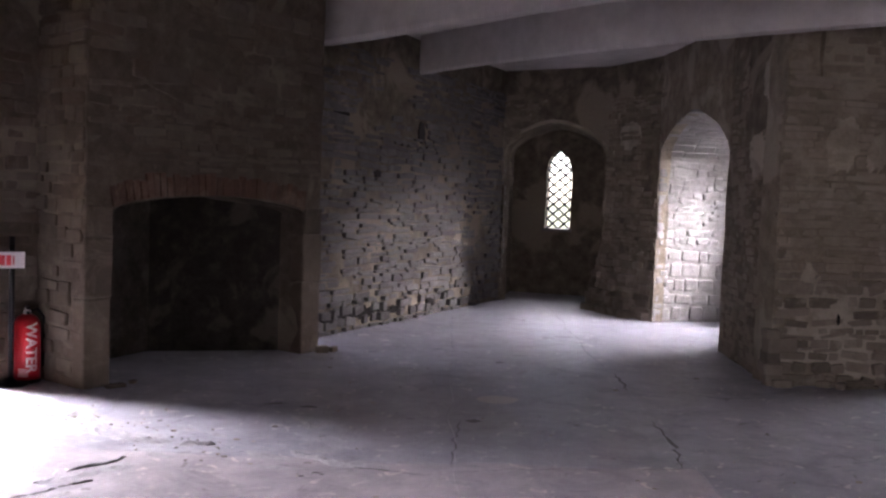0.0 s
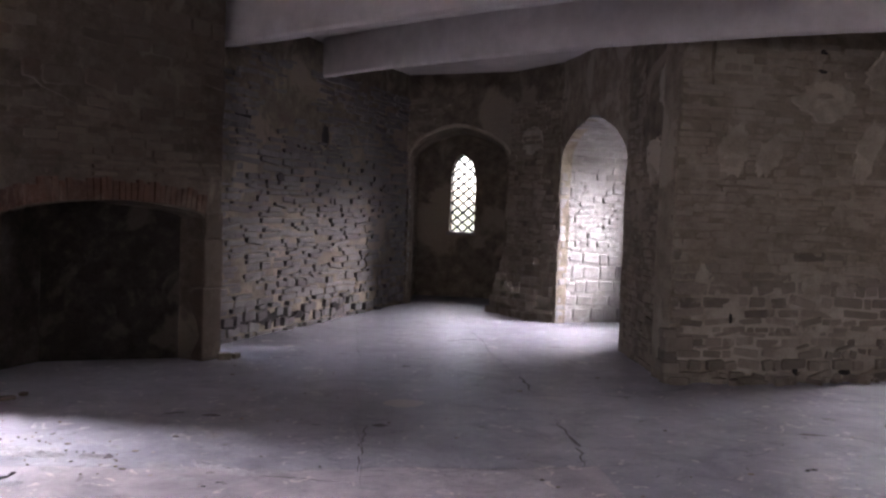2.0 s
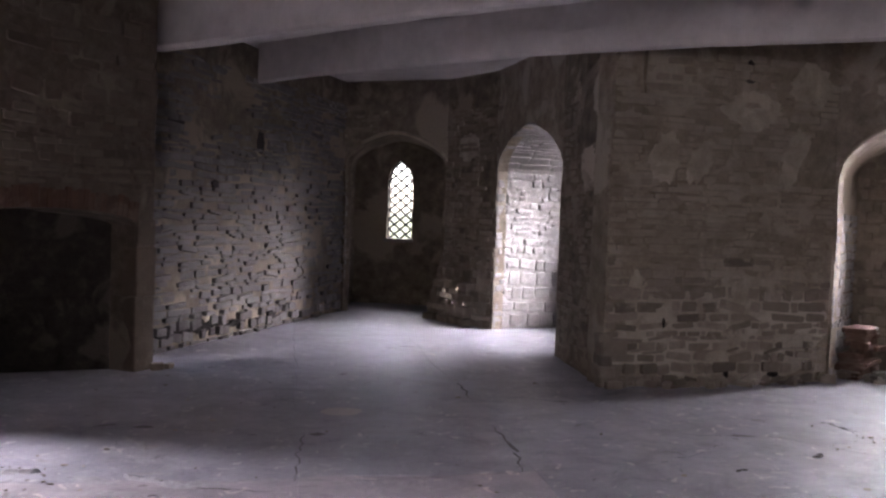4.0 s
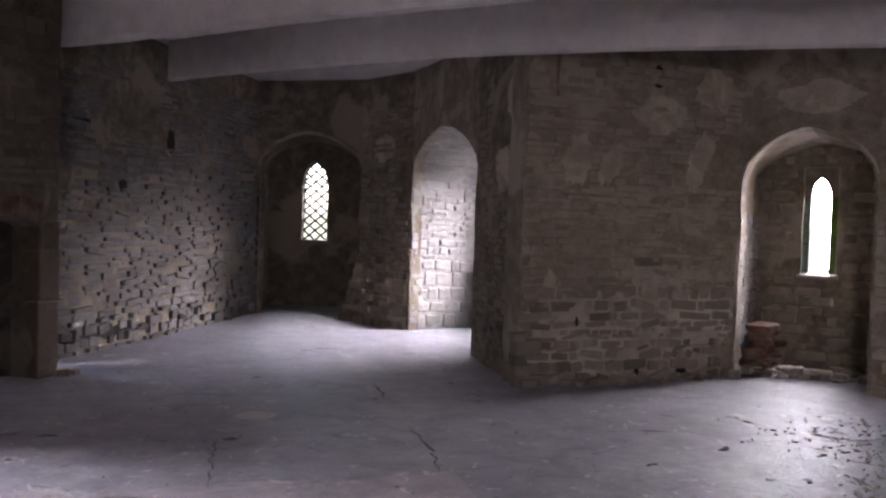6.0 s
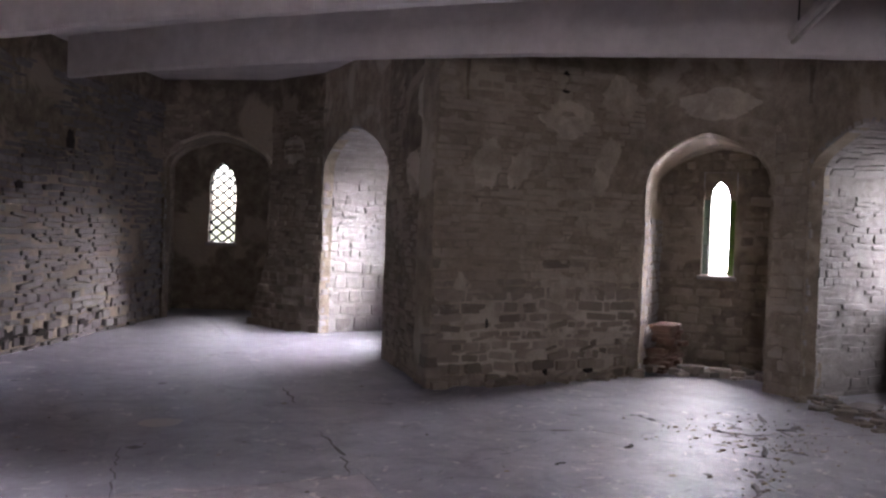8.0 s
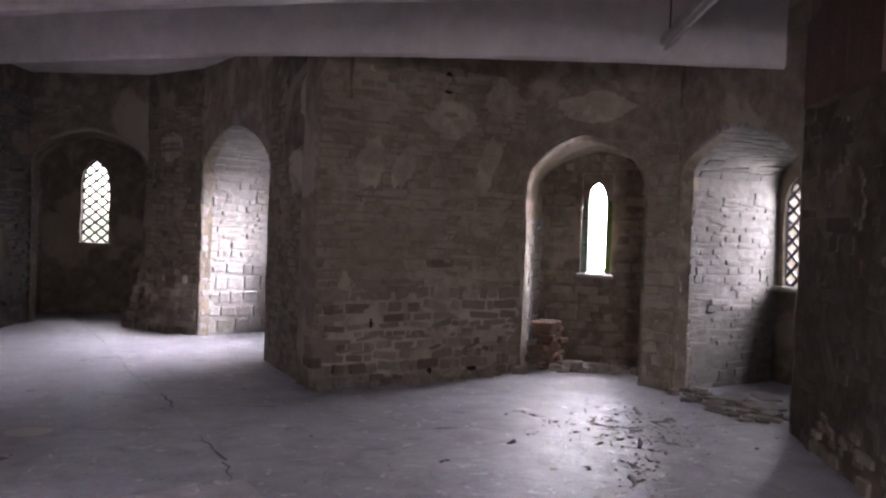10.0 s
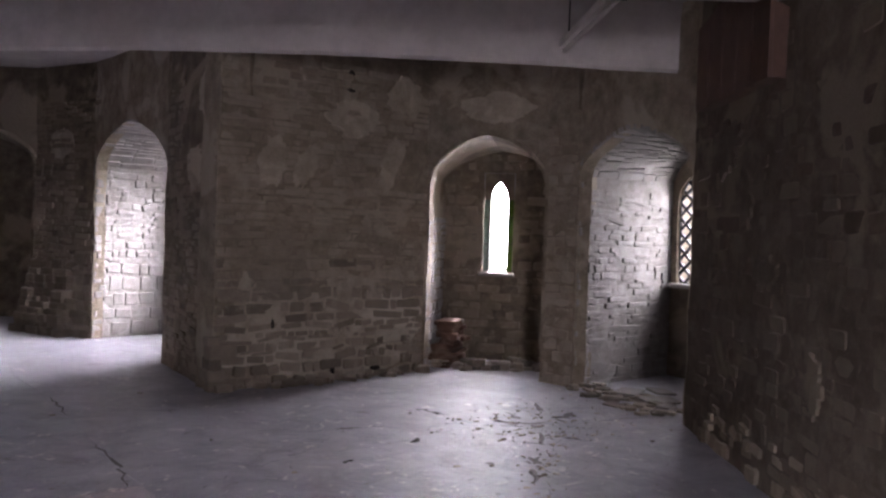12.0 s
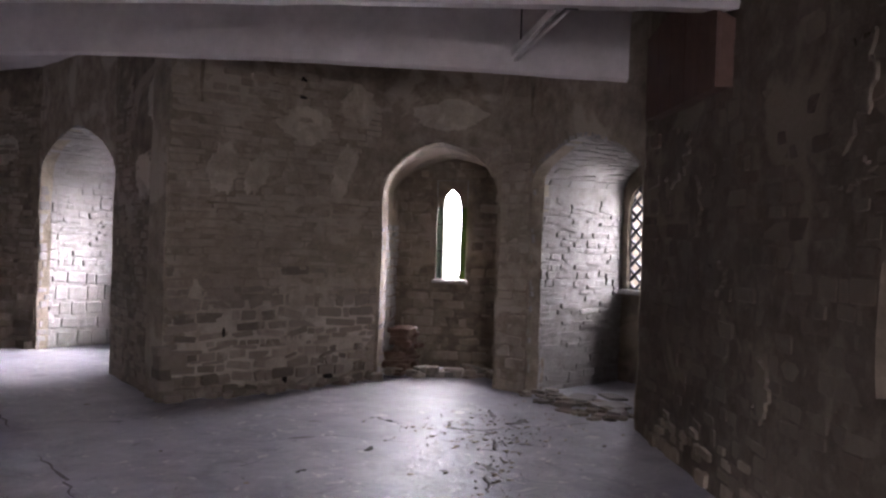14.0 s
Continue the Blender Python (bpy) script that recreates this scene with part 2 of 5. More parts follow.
def arch_height(s, s0, s1, spring, apex, point=0.35):
    """The height of a two-centred arch between s0 and s1."""
    x = abs((s - s0) / (s1 - s0) * 2 - 1)
    round_part = math.sqrt(max(0.0, 1 - x ** 2.2))
    sharp = 1 - x ** 1.25
    return spring + (apex - spring) * ((1 - point) * round_part + point * sharp)


def wall(name, p0, p1, thick, hole=None, z1=TOP, mat=None, lump=0.02, label="", base=0.0):
    """An upright wall from p0 to p1, thick to its outer (left) side, with one arched opening (s0, s1, sill, spring, apex)."""
    a, b = Vector((*p0, 0)), Vector((*p1, 0))
    length = (b - a).length
    d = (b - a) / length
    out = Vector((-d.y, d.x, 0)) * thick
    step = 0.13
    cuts = [0.0, length]
    if hole:
        cuts += [hole[0], hole[1]]
    cuts = sorted(cuts)
    cols = []
    for u, v in zip(cuts, cuts[1:]):
        inside = hole and u >= hole[0] - 1e-6 and v <= hole[1] + 1e-6
        n = max(1, math.ceil((v - u) / (0.045 if inside else step)))
        if inside:
            n = max(n, 16)
        cols += [(u + (v - u) * i / n, u + (v - u) * (i + 1) / n, inside) for i in range(n)]
    marks = [base, z1] + ([hole[2], hole[3]] if hole else [])
    marks = sorted({round(m, 5) for m in marks if base <= m <= z1})
    grid = []
    for u, v in zip(marks, marks[1:]):
        n = max(1, math.ceil((v - u) / step))
        grid += [u + (v - u) * i / n for i in range(n)]
    grid.append(z1)
    bm = bmesh.new()
    seen = {}

    def vert(s, z):
        key = (round(s, 4), round(z, 4))
        if key not in seen:
            p = a + d * s + Vector((0, 0, z))
            seen[key] = bm.verts.new(p + rough(p, lump))
        return seen[key]

    def column(u, v, lows):
        lists = []
        for s, low in ((u, lows[0]), (v, lows[1])):
            lists.append([low] + [g for g in grid if g > low + 0.012])
        shared = [g for g in lists[0][1:] if g in lists[1][1:]]
        first = shared[0]
        left = [z for z in lists[0] if z <= first]
        right = [z for z in lists[1] if z <= first]
        ring = [vert(u, z) for z in left[::-1]] + [vert(v, z) for z in right]
        bm.faces.new(ring)
        for z, w in zip(shared, shared[1:]):
            bm.faces.new((vert(u, z), vert(v, z), vert(v, w), vert(u, w)))

    for u, v, inside in cols:
        if inside:
            column(u, v, [max(hole[3], arch_height(s, hole[0], hole[1], hole[3], hole[4])) for s in (u, v)])
            if hole[2] > base + 0.01:
                below = [g for g in grid if g <= hole[2] + 1e-6]
                for z, w in zip(below, below[1:]):
                    bm.faces.new((vert(u, z), vert(v, z), vert(v, w), vert(u, w)))
        else:
            column(u, v, [base, base])
    faces = bm.faces[:]
    r = bmesh.ops.extrude_face_region(bm, geom=faces)
    for v in (x for x in r["geom"] if isinstance(x, bmesh.types.BMVert)):
        v.co += out
    ob = mesh_object(name, bm, mat or MORTAR)
    return tagged(ob, label or "old rubble stone wall with worn lime mortar", "wall", kind="structure")


def embrasure(name, front, back, spring, apex, spring_b, apex_b, mat, label):
    """A deep window recess: jambs and a vault lofted from the opening to the window wall."""
    n_arch, n_side, n_deep = 22, 16, 12
    (a, b), (c, d) = [[Vector((*p, 0)) for p in q] for q in (front, back)]

    def outline(p, q, sp, ap, grow):
        length = (q - p).length
        w = (q - p) / length
        pts = [p - w * grow + Vector((0, 0, -0.05 + (sp + 0.05) * i / n_side)) for i in range(n_side)]
        for i in range(n_arch + 1):
            s = -grow + (length + 2 * grow) * (0.5 - 0.5 * math.cos(math.pi * i / n_arch))
            pts.append(p + w * s + Vector((0, 0, arch_height(s, -grow, length + grow, sp, ap + grow))))
        pts += [q + w * grow + Vector((0, 0, -0.05 + (sp + 0.05) * (n_side - 1 - i) / n_side)) for i in range(n_side)]
        return pts

    bm = bmesh.new()
    sheets = []
    for grow in (0.0, 0.28):
        o1, o2 = outline(a, b, spring, apex, min(grow, 0.02)), outline(c, d, spring_b, apex_b, grow)
        rows = []
        for k in range(n_deep + 1):
            t = k / n_deep
            rows.append([])
            for x, y in zip(o1, o2):
                p = x.lerp(y, t)
                rows[-1].append(bm.verts.new(p + (rough(p, 0.02) if grow == 0 else Vector())))
        sheets.append(rows)
        for r0, r1 in zip(rows, rows[1:]):
            for i in range(len(r0) - 1):
                bm.faces.new((r0[i], r0[i + 1], r1[i + 1], r1[i]))
    for k in (0, n_deep):
        r0, r1 = sheets[0][k], sheets[1][k]
        for i in range(len(r0) - 1):
            bm.faces.new((r0[i], r0[i + 1], r1[i + 1], r1[i]))
    return tagged(mesh_object(name, bm, mat), label, "alcove", kind="structure")


def corner_fill(p, q, at_start):
    """Unseen filler behind the end of a wall, added so that no light slips through the joint."""
    a, b = Vector(p), Vector(q)
    d = (b - a).normalized()
    n = Vector((-d.y, d.x))
    c = (a + d * 0.13 if at_start else b - d * 0.13) + n * 0.18
    bm = bmesh.new()
    lathe(bm, [(0.14, 0.0), (0.14, TOP)], 10, Matrix.Translation((c.x, c.y, 0)))
    tagged(mesh_object("corner_light_block", bm, MORTAR), "hidden filler that blocks light at the wall's corner", "wall", kind="structure")
    e = (a if at_start else b) + n * 0.15
    bm = bmesh.new()
    lathe(bm, [(0.16, 2.9), (0.16, TOP)], 10, Matrix.Translation((e.x, e.y, 0)))
    tagged(mesh_object("corner_light_block", bm, MORTAR), "hidden filler that blocks light at the wall's corner", "wall", kind="structure")


def along(p, q, s):
    d = (Vector(q) - Vector(p)).normalized()
    return tuple(Vector(p) + d * s)


# ---- the room: corner points of the inner faces, in the order in which the eye sweeps them ----
U, V = Vector((0.65, 0.76)), Vector((0.76, -0.65))
REACH = 1.184
# first-layout bearing and view-fitted bearing at the two ends of the swept arc
ARC = ((radians(0.24), radians(-3.04)), (radians(-43.3), radians(-40.21)))


def plan(x, y):
    """Moves a first-layout point to fit the camera's view: bearings squeezed, depth stretched."""
    bearing, far = math.atan2(-x, y), math.hypot(x, y)
    if bearing < radians(-201):
        bearing += 2 * math.pi
    (s0, t0), (s1, t1) = ARC
    if s1 <= bearing <= s0:
        fitted, far = t0 + (t1 - t0) * (bearing - s0) / (s1 - s0), far * REACH
    else:
        s, t = (s0, t0) if s0 < bearing < radians(158.5) else (s1, t1)
        ahead, side = far * math.cos(bearing - s) * REACH, far * math.sin(bearing - s)
        fitted, far = t + math.atan2(side, ahead), math.hypot(side, ahead)
    return (-far * math.sin(fitted), far * math.cos(fitted))


def uv(u, v):
    return plan(*(u * U + v * V))


REAR_L, LEFT_END = uv(-3.2, -6.62), plan(-1.47, 8.38)
A_END = plan(0.84, 12.32)
B_END = plan(2.33, 11.5)
C_END = (3.59, 12.38)
N2_END = plan(3.05, 8.42)
BLOCK = (3.47, 8.08)
D_END = (6.01, 8.23)
N3_END = (6.79, 7.10)
P34_END = (6.82, 6.68)
N4_END = (6.36, 4.87)
REAR_R = uv(-3.2, 2.08)

WEST_JOIN = uv(2.6, -6.6)
WEST_FRONT = (uv(1.25, -6.6), uv(2.15, -6.6))
WEST_HOLE = (math.dist(REAR_L, WEST_FRONT[0]), math.dist(REAR_L, WEST_FRONT[1]), 0.0, 2.7, 3.1)
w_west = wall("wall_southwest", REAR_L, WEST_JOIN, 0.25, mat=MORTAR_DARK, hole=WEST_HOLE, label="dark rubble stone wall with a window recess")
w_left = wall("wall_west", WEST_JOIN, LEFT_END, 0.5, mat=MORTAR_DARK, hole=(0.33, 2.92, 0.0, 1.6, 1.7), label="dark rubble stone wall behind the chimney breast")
N5_BACK = (uv(1.45, -7.5), uv(1.95, -7.5))
w_a = wall("wall_northwest", LEFT_END, A_END, 0.45, label="rough rubble stone wall with limewash remains, raked by window light")
len_b = (Vector(B_END) - Vector(A_END)).length
w_b = wall("wall_north", A_END, B_END, 0.2, (0.04, len_b - 0.04, 0.0, 2.36, 2.84), label="stone wall over the first arched window recess")
w_c = wall("pier_north", B_END, C_END, 0.3, label="broken stone pier between two window recesses")
len_n2 = (Vector(N2_END) - Vector(C_END)).length
w_n2 = wall("wall_northeast", C_END, N2_END, 0.15, mat=MORTAR_LIGHT, hole= (0.02, len_n2 - 0.02, 0.0, 2.24, 2.80), label="stone wall over the bright pointed window recess")
w_c2 = wall("wall_block_side", N2_END, along(BLOCK, N2_END, 0.06), 0.33, mat=MORTAR, label="side of the thick stone wall with patchy plaster")
w_d = wall("wall_block_front", BLOCK, D_END, 0.35, mat=MORTAR_LIGHT, label="broad stone wall with patchy plaster and pale mortar at its foot")
len_n3 = (Vector(N3_END) - Vector(D_END)).length
w_n3 = wall("wall_east", D_END, N3_END, 0.15, mat=MORTAR_LIGHT, hole= (0.03, len_n3 - 0.03, 0.0, 2.12, 2.66), label="stone wall over the third arched window recess")
w_p34 = wall("pier_east", N3_END, P34_END, 0.3, mat=MORTAR_LIGHT, label="narrow stone pier between two window recesses")
len_n4 = (Vector(N4_END) - Vector(P34_END)).length
w_n4 = wall("wall_southeast", P34_END, N4_END, 0.15, mat=MORTAR_LIGHT, hole= (0.02, len_n4 - 0.02, 0.0, 2.16, 2.63), label="stone wall over the pale arched window recess")
SOUTH_HOLE = (3.92, 4.85, 0.97, 1.55, 1.66)
# the south wall's shade is put into its darker mortar
w_right = wall("wall_south", N4_END, REAR_R, 0.5, mat=MORTAR_DARK, hole=SOUTH_HOLE, label="rubble stone wall, darkened for its shade, with plaster remains and a small recess")
# the rear opening is unseen, added to let fill light onto the broad wall
w_rear = wall("wall_rear", REAR_R, REAR_L, 0.3, (0.3, 0.9, 1.1, 2.2, 2.6), label="plain dark stone wall with an opening added for fill light")
N6_BACK = (along(REAR_R, REAR_L, 0.3), along(REAR_R, REAR_L, 0.9))
W6 = (0.0, 0.6, 1.1, 2.2, 2.6)

# closes the recess; its dark colour stands for the shade inside
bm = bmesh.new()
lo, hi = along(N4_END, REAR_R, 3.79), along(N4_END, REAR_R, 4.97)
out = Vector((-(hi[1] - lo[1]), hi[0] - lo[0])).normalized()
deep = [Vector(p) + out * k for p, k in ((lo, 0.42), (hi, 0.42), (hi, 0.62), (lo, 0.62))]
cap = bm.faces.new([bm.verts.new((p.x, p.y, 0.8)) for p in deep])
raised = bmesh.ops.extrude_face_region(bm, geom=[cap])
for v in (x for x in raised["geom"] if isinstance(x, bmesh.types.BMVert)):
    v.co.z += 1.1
tagged(mesh_object("recess_back", bm, SOOT_AND_SHADE), "back of the small wall recess, painted dark for its shade", "wall", kind="structure")

for p, q, first_end in ((LEFT_END, A_END, False), (B_END, C_END, True), (B_END, C_END, False), (N2_END, BLOCK, True), (BLOCK, D_END, False), (N3_END, P34_END, True), (N3_END, P34_END, False), (N4_END, REAR_R, True)):
    corner_fill(p, q, first_end)

# recesses behind the openings
N1_BACK = ((2.05, 16.0), (3.59, 15.42))
N2_BACK = (plan(4.35, 10.72), plan(4.5, 8.9))
N3_BACK = (plan(6.2, 7.42), plan(7.12, 6.32))
N4_BACK = (plan(7.72, 5.12), plan(7.62, 4.32))
e1 = embrasure("alcove_north", (A_END, B_END), N1_BACK, 2.36, 2.84, 2.4, 2.86, MORTAR, "deep shaded window recess with a pointed vault")
e5 = embrasure("alcove_west", WEST_FRONT, N5_BACK, 2.7, 3.1, 2.7, 3.05, MORTAR, "deep window recess in dark stone")
e2 = embrasure("alcove_northeast", (C_END, N2_END), N2_BACK, 2.24, 2.80, 2.24, 2.74, RECESS_LIME, "deep limewashed window recess flooded with daylight")
e3 = embrasure("alcove_east", (D_END, N3_END), N3_BACK, 2.12, 2.66, 2.2, 2.6, MORTAR, "window recess with a worn plastered arch")
e4 = embrasure("alcove_southeast", (P34_END, N4_END), N4_BACK, 2.16, 2.63, 2.2, 2.6, RECESS_LIME, "pale limewashed window recess with bare stonework")


def arch_band(name, p, q, spring, apex, wide, mat, label):
    """A plastered edge that follows the head of an arch, a little proud of the wall; its pale tone stands for caught
    light.
    """
    a, b = Vector((*p, 0)), Vector((*q, 0))
    length = (b - a).length
    d = (b - a) / length
    inn = Vector((d.y, -d.x, 0))
    bm = bmesh.new()
    rings = []
    n = 44
    for i in range(n + 1):
        s = 0.03 + (length - 0.06) * (0.5 - 0.5 * math.cos(math.pi * i / n))
        z = arch_height(s, 0.02, length - 0.02, spring, apex)
        e = Vector((s / length * 2 - 1, 0.9 if 0 < i < n else 0.2, 0))
        e.normalize()
        w = wide * (1 + 0.5 * noise.noise(Vector((s * 5, z * 5, length))))
        low, high = a + d * s + Vector((0, 0, z - 0.004)), a + d * (s + e.x * w) + Vector((0, 0, z + e.y * w))
        deep = -inn * 0.12
        lump = inn * (0.016 + 0.008 * noise.noise(low * 6))
        rings.append([bm.verts.new(c) for c in (low + deep, low + lump * 0.6, low.lerp(high, 0.25) + lump, high + lump * 0.5, high + deep)])
    for r0, r1 in zip(rings, rings[1:]):
        for k in range(4):
            bm.faces.new((r0[k], r0[k + 1], r1[k + 1], r1[k]))
    return tagged(mesh_object(name, bm, mat, None, "", True), label, "arch trim", kind="structure")


# the north band is paler than its wall to paint the arch's lit edge
arch_band("trim_arch_north", A_END, B_END, 2.36, 2.84, 0.05, MORTAR_LIGHT, "plaster edge round the pointed arch, pale for the light it catches")
arch_band("trim_arch_east", D_END, N3_END, 2.12, 2.66, 0.035, MORTAR_LIGHT, "plaster edge round the pointed arch, pale for the light it catches")


def window_wall(name, back, lo, hi, sill, spring, apex, label):
    p, q = along(back[0], back[1], -0.3), along(back[1], back[0], -0.3)
    return wall(name, p, q, 0.28, (lo + 0.3, hi + 0.3, sill, spring, apex), z1=3.1, mat=MORTAR, label=label)


W1 = (0.59, 1.03, 1.15, 2.14, 2.52)
W2 = (0.598, 1.323, 1.10, 2.05, 2.42)
W3 = (0.50, 0.88, 1.10, 2.29, 2.34)
W4 = (0.094, 0.657, 1.08, 2.05, 2.33)
W5 = (0.07, 0.51, 1.1, 2.6, 2.9)
ww5 = window_wall("wall_window_west", N5_BACK, *W5, "stone wall round a window")
ww1 = window_wall("wall_window_north", N1_BACK, *W1, "shaded stone wall round the lattice lancet window")
ww2 = window_wall("wall_window_northeast", N2_BACK, *W2, "stone wall round a window")
ww3 = window_wall("wall_window_east", N3_BACK, *W3, "brown stone wall round the clear lancet window")
ww4 = window_wall("wall_window_southeast", N4_BACK, *W4, "stone wall round the lattice window")

# ---- floor, ceiling, ground ----
bm = bmesh.new()
box(bm, (-12, -8, -0.4), (11, 18, -0.02))
tagged(mesh_object("floor", bm, JOINT), "worn pale grey screed floor with cracks and joints", "floor", kind="structure")
floor_ob = bpy.data.objects["floor"]
bm = bmesh.new()
centre = Vector((0.5, 4.0))
rim = [REAR_L, LEFT_END, A_END, B_END, C_END, N2_END, BLOCK, D_END, N3_END, P34_END, N4_END, REAR_R]
rim = [Vector(p) + (Vector(p) - centre).normalized() * 0.3 for p in rim]
face = bm.faces.new([bm.verts.new((p.x, p.y, TOP - 0.02)) for p in rim])
lifted = bmesh.ops.extrude_face_region(bm, geom=[face])
for v in (x for x in lifted["geom"] if isinstance(x, bmesh.types.BMVert)):
    v.co.z += 0.3
tagged(mesh_object("ceiling", bm, LIMEWASH), "grey-white plastered ceiling", "ceiling", kind="structure")
bm = bmesh.new()
bmesh.ops.create_grid(bm, x_segments=2, y_segments=2, size=1500)
for v in bm.verts:
    v.co.z = -0.6
tagged(mesh_object("ground", bm, GRASS), "grass outside the windows", "grass", kind="structure")

# ---- the sky's light in the openings, and an added fill lamp behind the eye ----
def window_frame_of(back, w):
    p, q = Vector(back[0]), Vector(back[1])
    d = (q - p).normalized()
    mid = p + d * (w[0] + w[1]) / 2
    out = Vector((-d.y, d.x))
    return mid, d, out


for nm, back, w, watts, away, high, wide, tall, shift in (
        ("sky_lamp_north", N1_BACK, W1, 140, 3.0, 3.9, 4.4, 2.0, 0.5), ("sky_lamp_northeast", N2_BACK, W2, 690, 2.5, 3.3, 3.2, 1.9, -0.12),
        ("sky_lamp_east", N3_BACK, W3, 140, 1.3, 2.2, 1.3, 2.5, 0.35), ("sky_lamp_southeast", N4_BACK, W4, 46, 1.1, 2.2, 1.6, 1.7, 0.0),
        ("sky_lamp_west", N5_BACK, W5, 900, 1.1, 3.45, 2.2, 1.2, 0.0), ("fill_lamp_rear", N6_BACK, W6, 280, 1.2, 2.4, 3.2, 1.6, 0.0)):
    mid, d, out = window_frame_of(back, w)
    e = mid + out * away + d * shift
    t = mid - out * 2.2
    sky_lamp(nm, (e.x, e.y, high), (t.x, t.y, 0.4), wide, tall, watts)


# ---- chimney breast with its fireplace ----
def chimney_breast():
    top = tagged(new("fireplace"), "stone chimney breast with a wide brick-arched open hearth", "fireplace")
    p, q = plan(-2.8, 5.93), plan(-1.29, 7.74)
    ln = (Vector(q) - Vector(p)).length
    d = (Vector(q) - Vector(p)).normalized()
    n = Vector((-d.y, d.x))
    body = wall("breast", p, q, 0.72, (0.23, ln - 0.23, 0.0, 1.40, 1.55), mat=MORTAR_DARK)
    for key in ("category", "kind", "label"):
        del body[key]
    body.parent = top
    # sooty hearth behind the opening
    m = Matrix(((d.x, n.x, 0, p[0]), (d.y, n.y, 0, p[1]), (0, 0, 1, 0), (0, 0, 0, 1)))
    for lo, hi, nm in (((0.02, 0.22, 0), (0.25, 0.95, 2.4), "hearth_side"), ((0.1, 0.6, 2.2), (ln - 0.1, 1.5, 2.4), "flue")):
        bm = bmesh.new()
        box(bm, lo, hi, 0.02, 0, m)
        part(nm, bm, SOOT_AND_SHADE, top, "soot-blackened hearth masonry")
    # the back, and the far side that slants out to the jamb
    for nm, mat, foot in (("hearth_back", SMOKED_LIT, ((0.2, 0.85), (1.45, 1.12), (1.45, 1.4), (0.2, 1.4))), ("hearth_side", SOOT_AND_SHADE, ((1.4, 1.125), (2.57, 0.16), (2.68, 0.5), (1.75, 1.5)))):
        bm = bmesh.new()
        face = bm.faces.new([bm.verts.new(m @ Vector((x, y, 0))) for x, y in foot])
        up = bmesh.ops.extrude_face_region(bm, geom=[face])
        for v in (x for x in up["geom"] if isinstance(x, bmesh.types.BMVert)):
            v.co.z += 2.4
        part(nm, bm, mat, top, "smoke-stained hearth masonry")
    # jamb stones
    for s0, s1 in ((-0.015, 0.235), (ln - 0.235, ln + 0.015)):
        z = 0.0
        for h in (0.72, 0.48, 0.26):
            bm = bmesh.new()
            box(bm, (s0, -0.02, z), (s1, 0.15, z + h - 0.006), 0.02, 0.008, m)
            part("jamb_stone", bm, DRESSED, top, "dressed grey-brown jamb stone")
            z += h
    # brick arch over the opening
    count = 33
    for i in range(count):
        s = 0.23 + (ln - 0.46) * (i + 0.5) / count
        z = arch_height(s, 0.23, ln - 0.23, 1.40, 1.55, 0.0)
        lean = (s - ln / 2) * 0.16
        bm = bmesh.new()
        k = m @ Matrix.Translation((s, 0, z)) @ Matrix.Rotation(lean, 4, "Y")
        box(bm, (-0.03, -0.02 + random.uniform(-0.008, 0.008), 0.0), (0.03, 0.14, 0.18 + random.uniform(-0.03, 0.03)), 0.006, 0.004, k)
        part("brick", bm, BRICK, top)
    return top, body, p, q


hearth, breast, BR_P, BR_Q = chimney_breast()


# ---- plastered beams ----
def beam(name, a, b, width, z_top, label, bow=0.0):
    """A limewashed beam, bowed and raised midway to fit the camera's view; a and b are the ends of its lower near edge.
    """
    a, b = Vector(a), Vector(b)
    d = (b - a)
    side = Vector((-d.y, d.x, 0)).normalized() * width
    bm = bmesh.new()
    n = 40
    rings = []
    for i in range(n + 1):
        p = a + d * (i / n)
        p -= side.normalized() * bow * math.sin(math.pi * i / n)
        p.z += 0.05 * math.sin(math.pi * i / n)
        wob = 0.012 * noise.noise(p * 1.3) + 0.006 * noise.noise(p * 5)
        lo = p.z + wob
        c = 0.03
        up = Vector((0, 0, 1))
        s1 = side.normalized()
        prof = [p + s1 * (0.0 + wob) + up * (z_top - p.z), p + s1 * wob + up * (lo - p.z + c), p + s1 * (c * 0.8) + up * (lo - p.z),
                p + side - s1 * c + up * (lo - p.z + 0.05), p + side + up * (lo - p.z + 0.05 + c), p + side + up * (z_top - p.z)]
        rings.append([bm.verts.new(q) for q in prof])
    for r0, r1 in zip(rings, rings[1:]):
        for i in range(5):
            bm.faces.new((r0[i], r0[i + 1], r1[i + 1], r1[i]))
        bm.faces.new((r0[5], r0[0], r1[0], r1[5]))
    bm.faces.new(rings[0])
    bm.faces.new(rings[-1])
    return tagged(mesh_object(name, bm, LIMEWASH), label, "beam", "ceiling beams")


B2A, B2B = (*plan(-0.42, 9.86), 3.17), (*plan(6.05, 3.66), 3.03)
beam("ceiling_beam", B2A, B2B, 0.2, TOP, "limewashed ceiling beam crossing in front of the windows", 0.4)
beam("ceiling_beam", (*plan(-1.55, 8.15), 3.15), (*plan(4.9, 1.95), 3.1), 0.37, TOP, "limewashed ceiling beam ending at the chimney breast")


# ---- leaded lattice and clear lancet windows ----
def frame_place(back, w, inset):
    mid, d, out = window_frame_of(back, w)
    o = mid + out * inset
    return Matrix(((d.x, out.x, 0, o.x), (d.y, out.y, 0, o.y), (0, 0, 1, 0), (0, 0, 0, 1)))


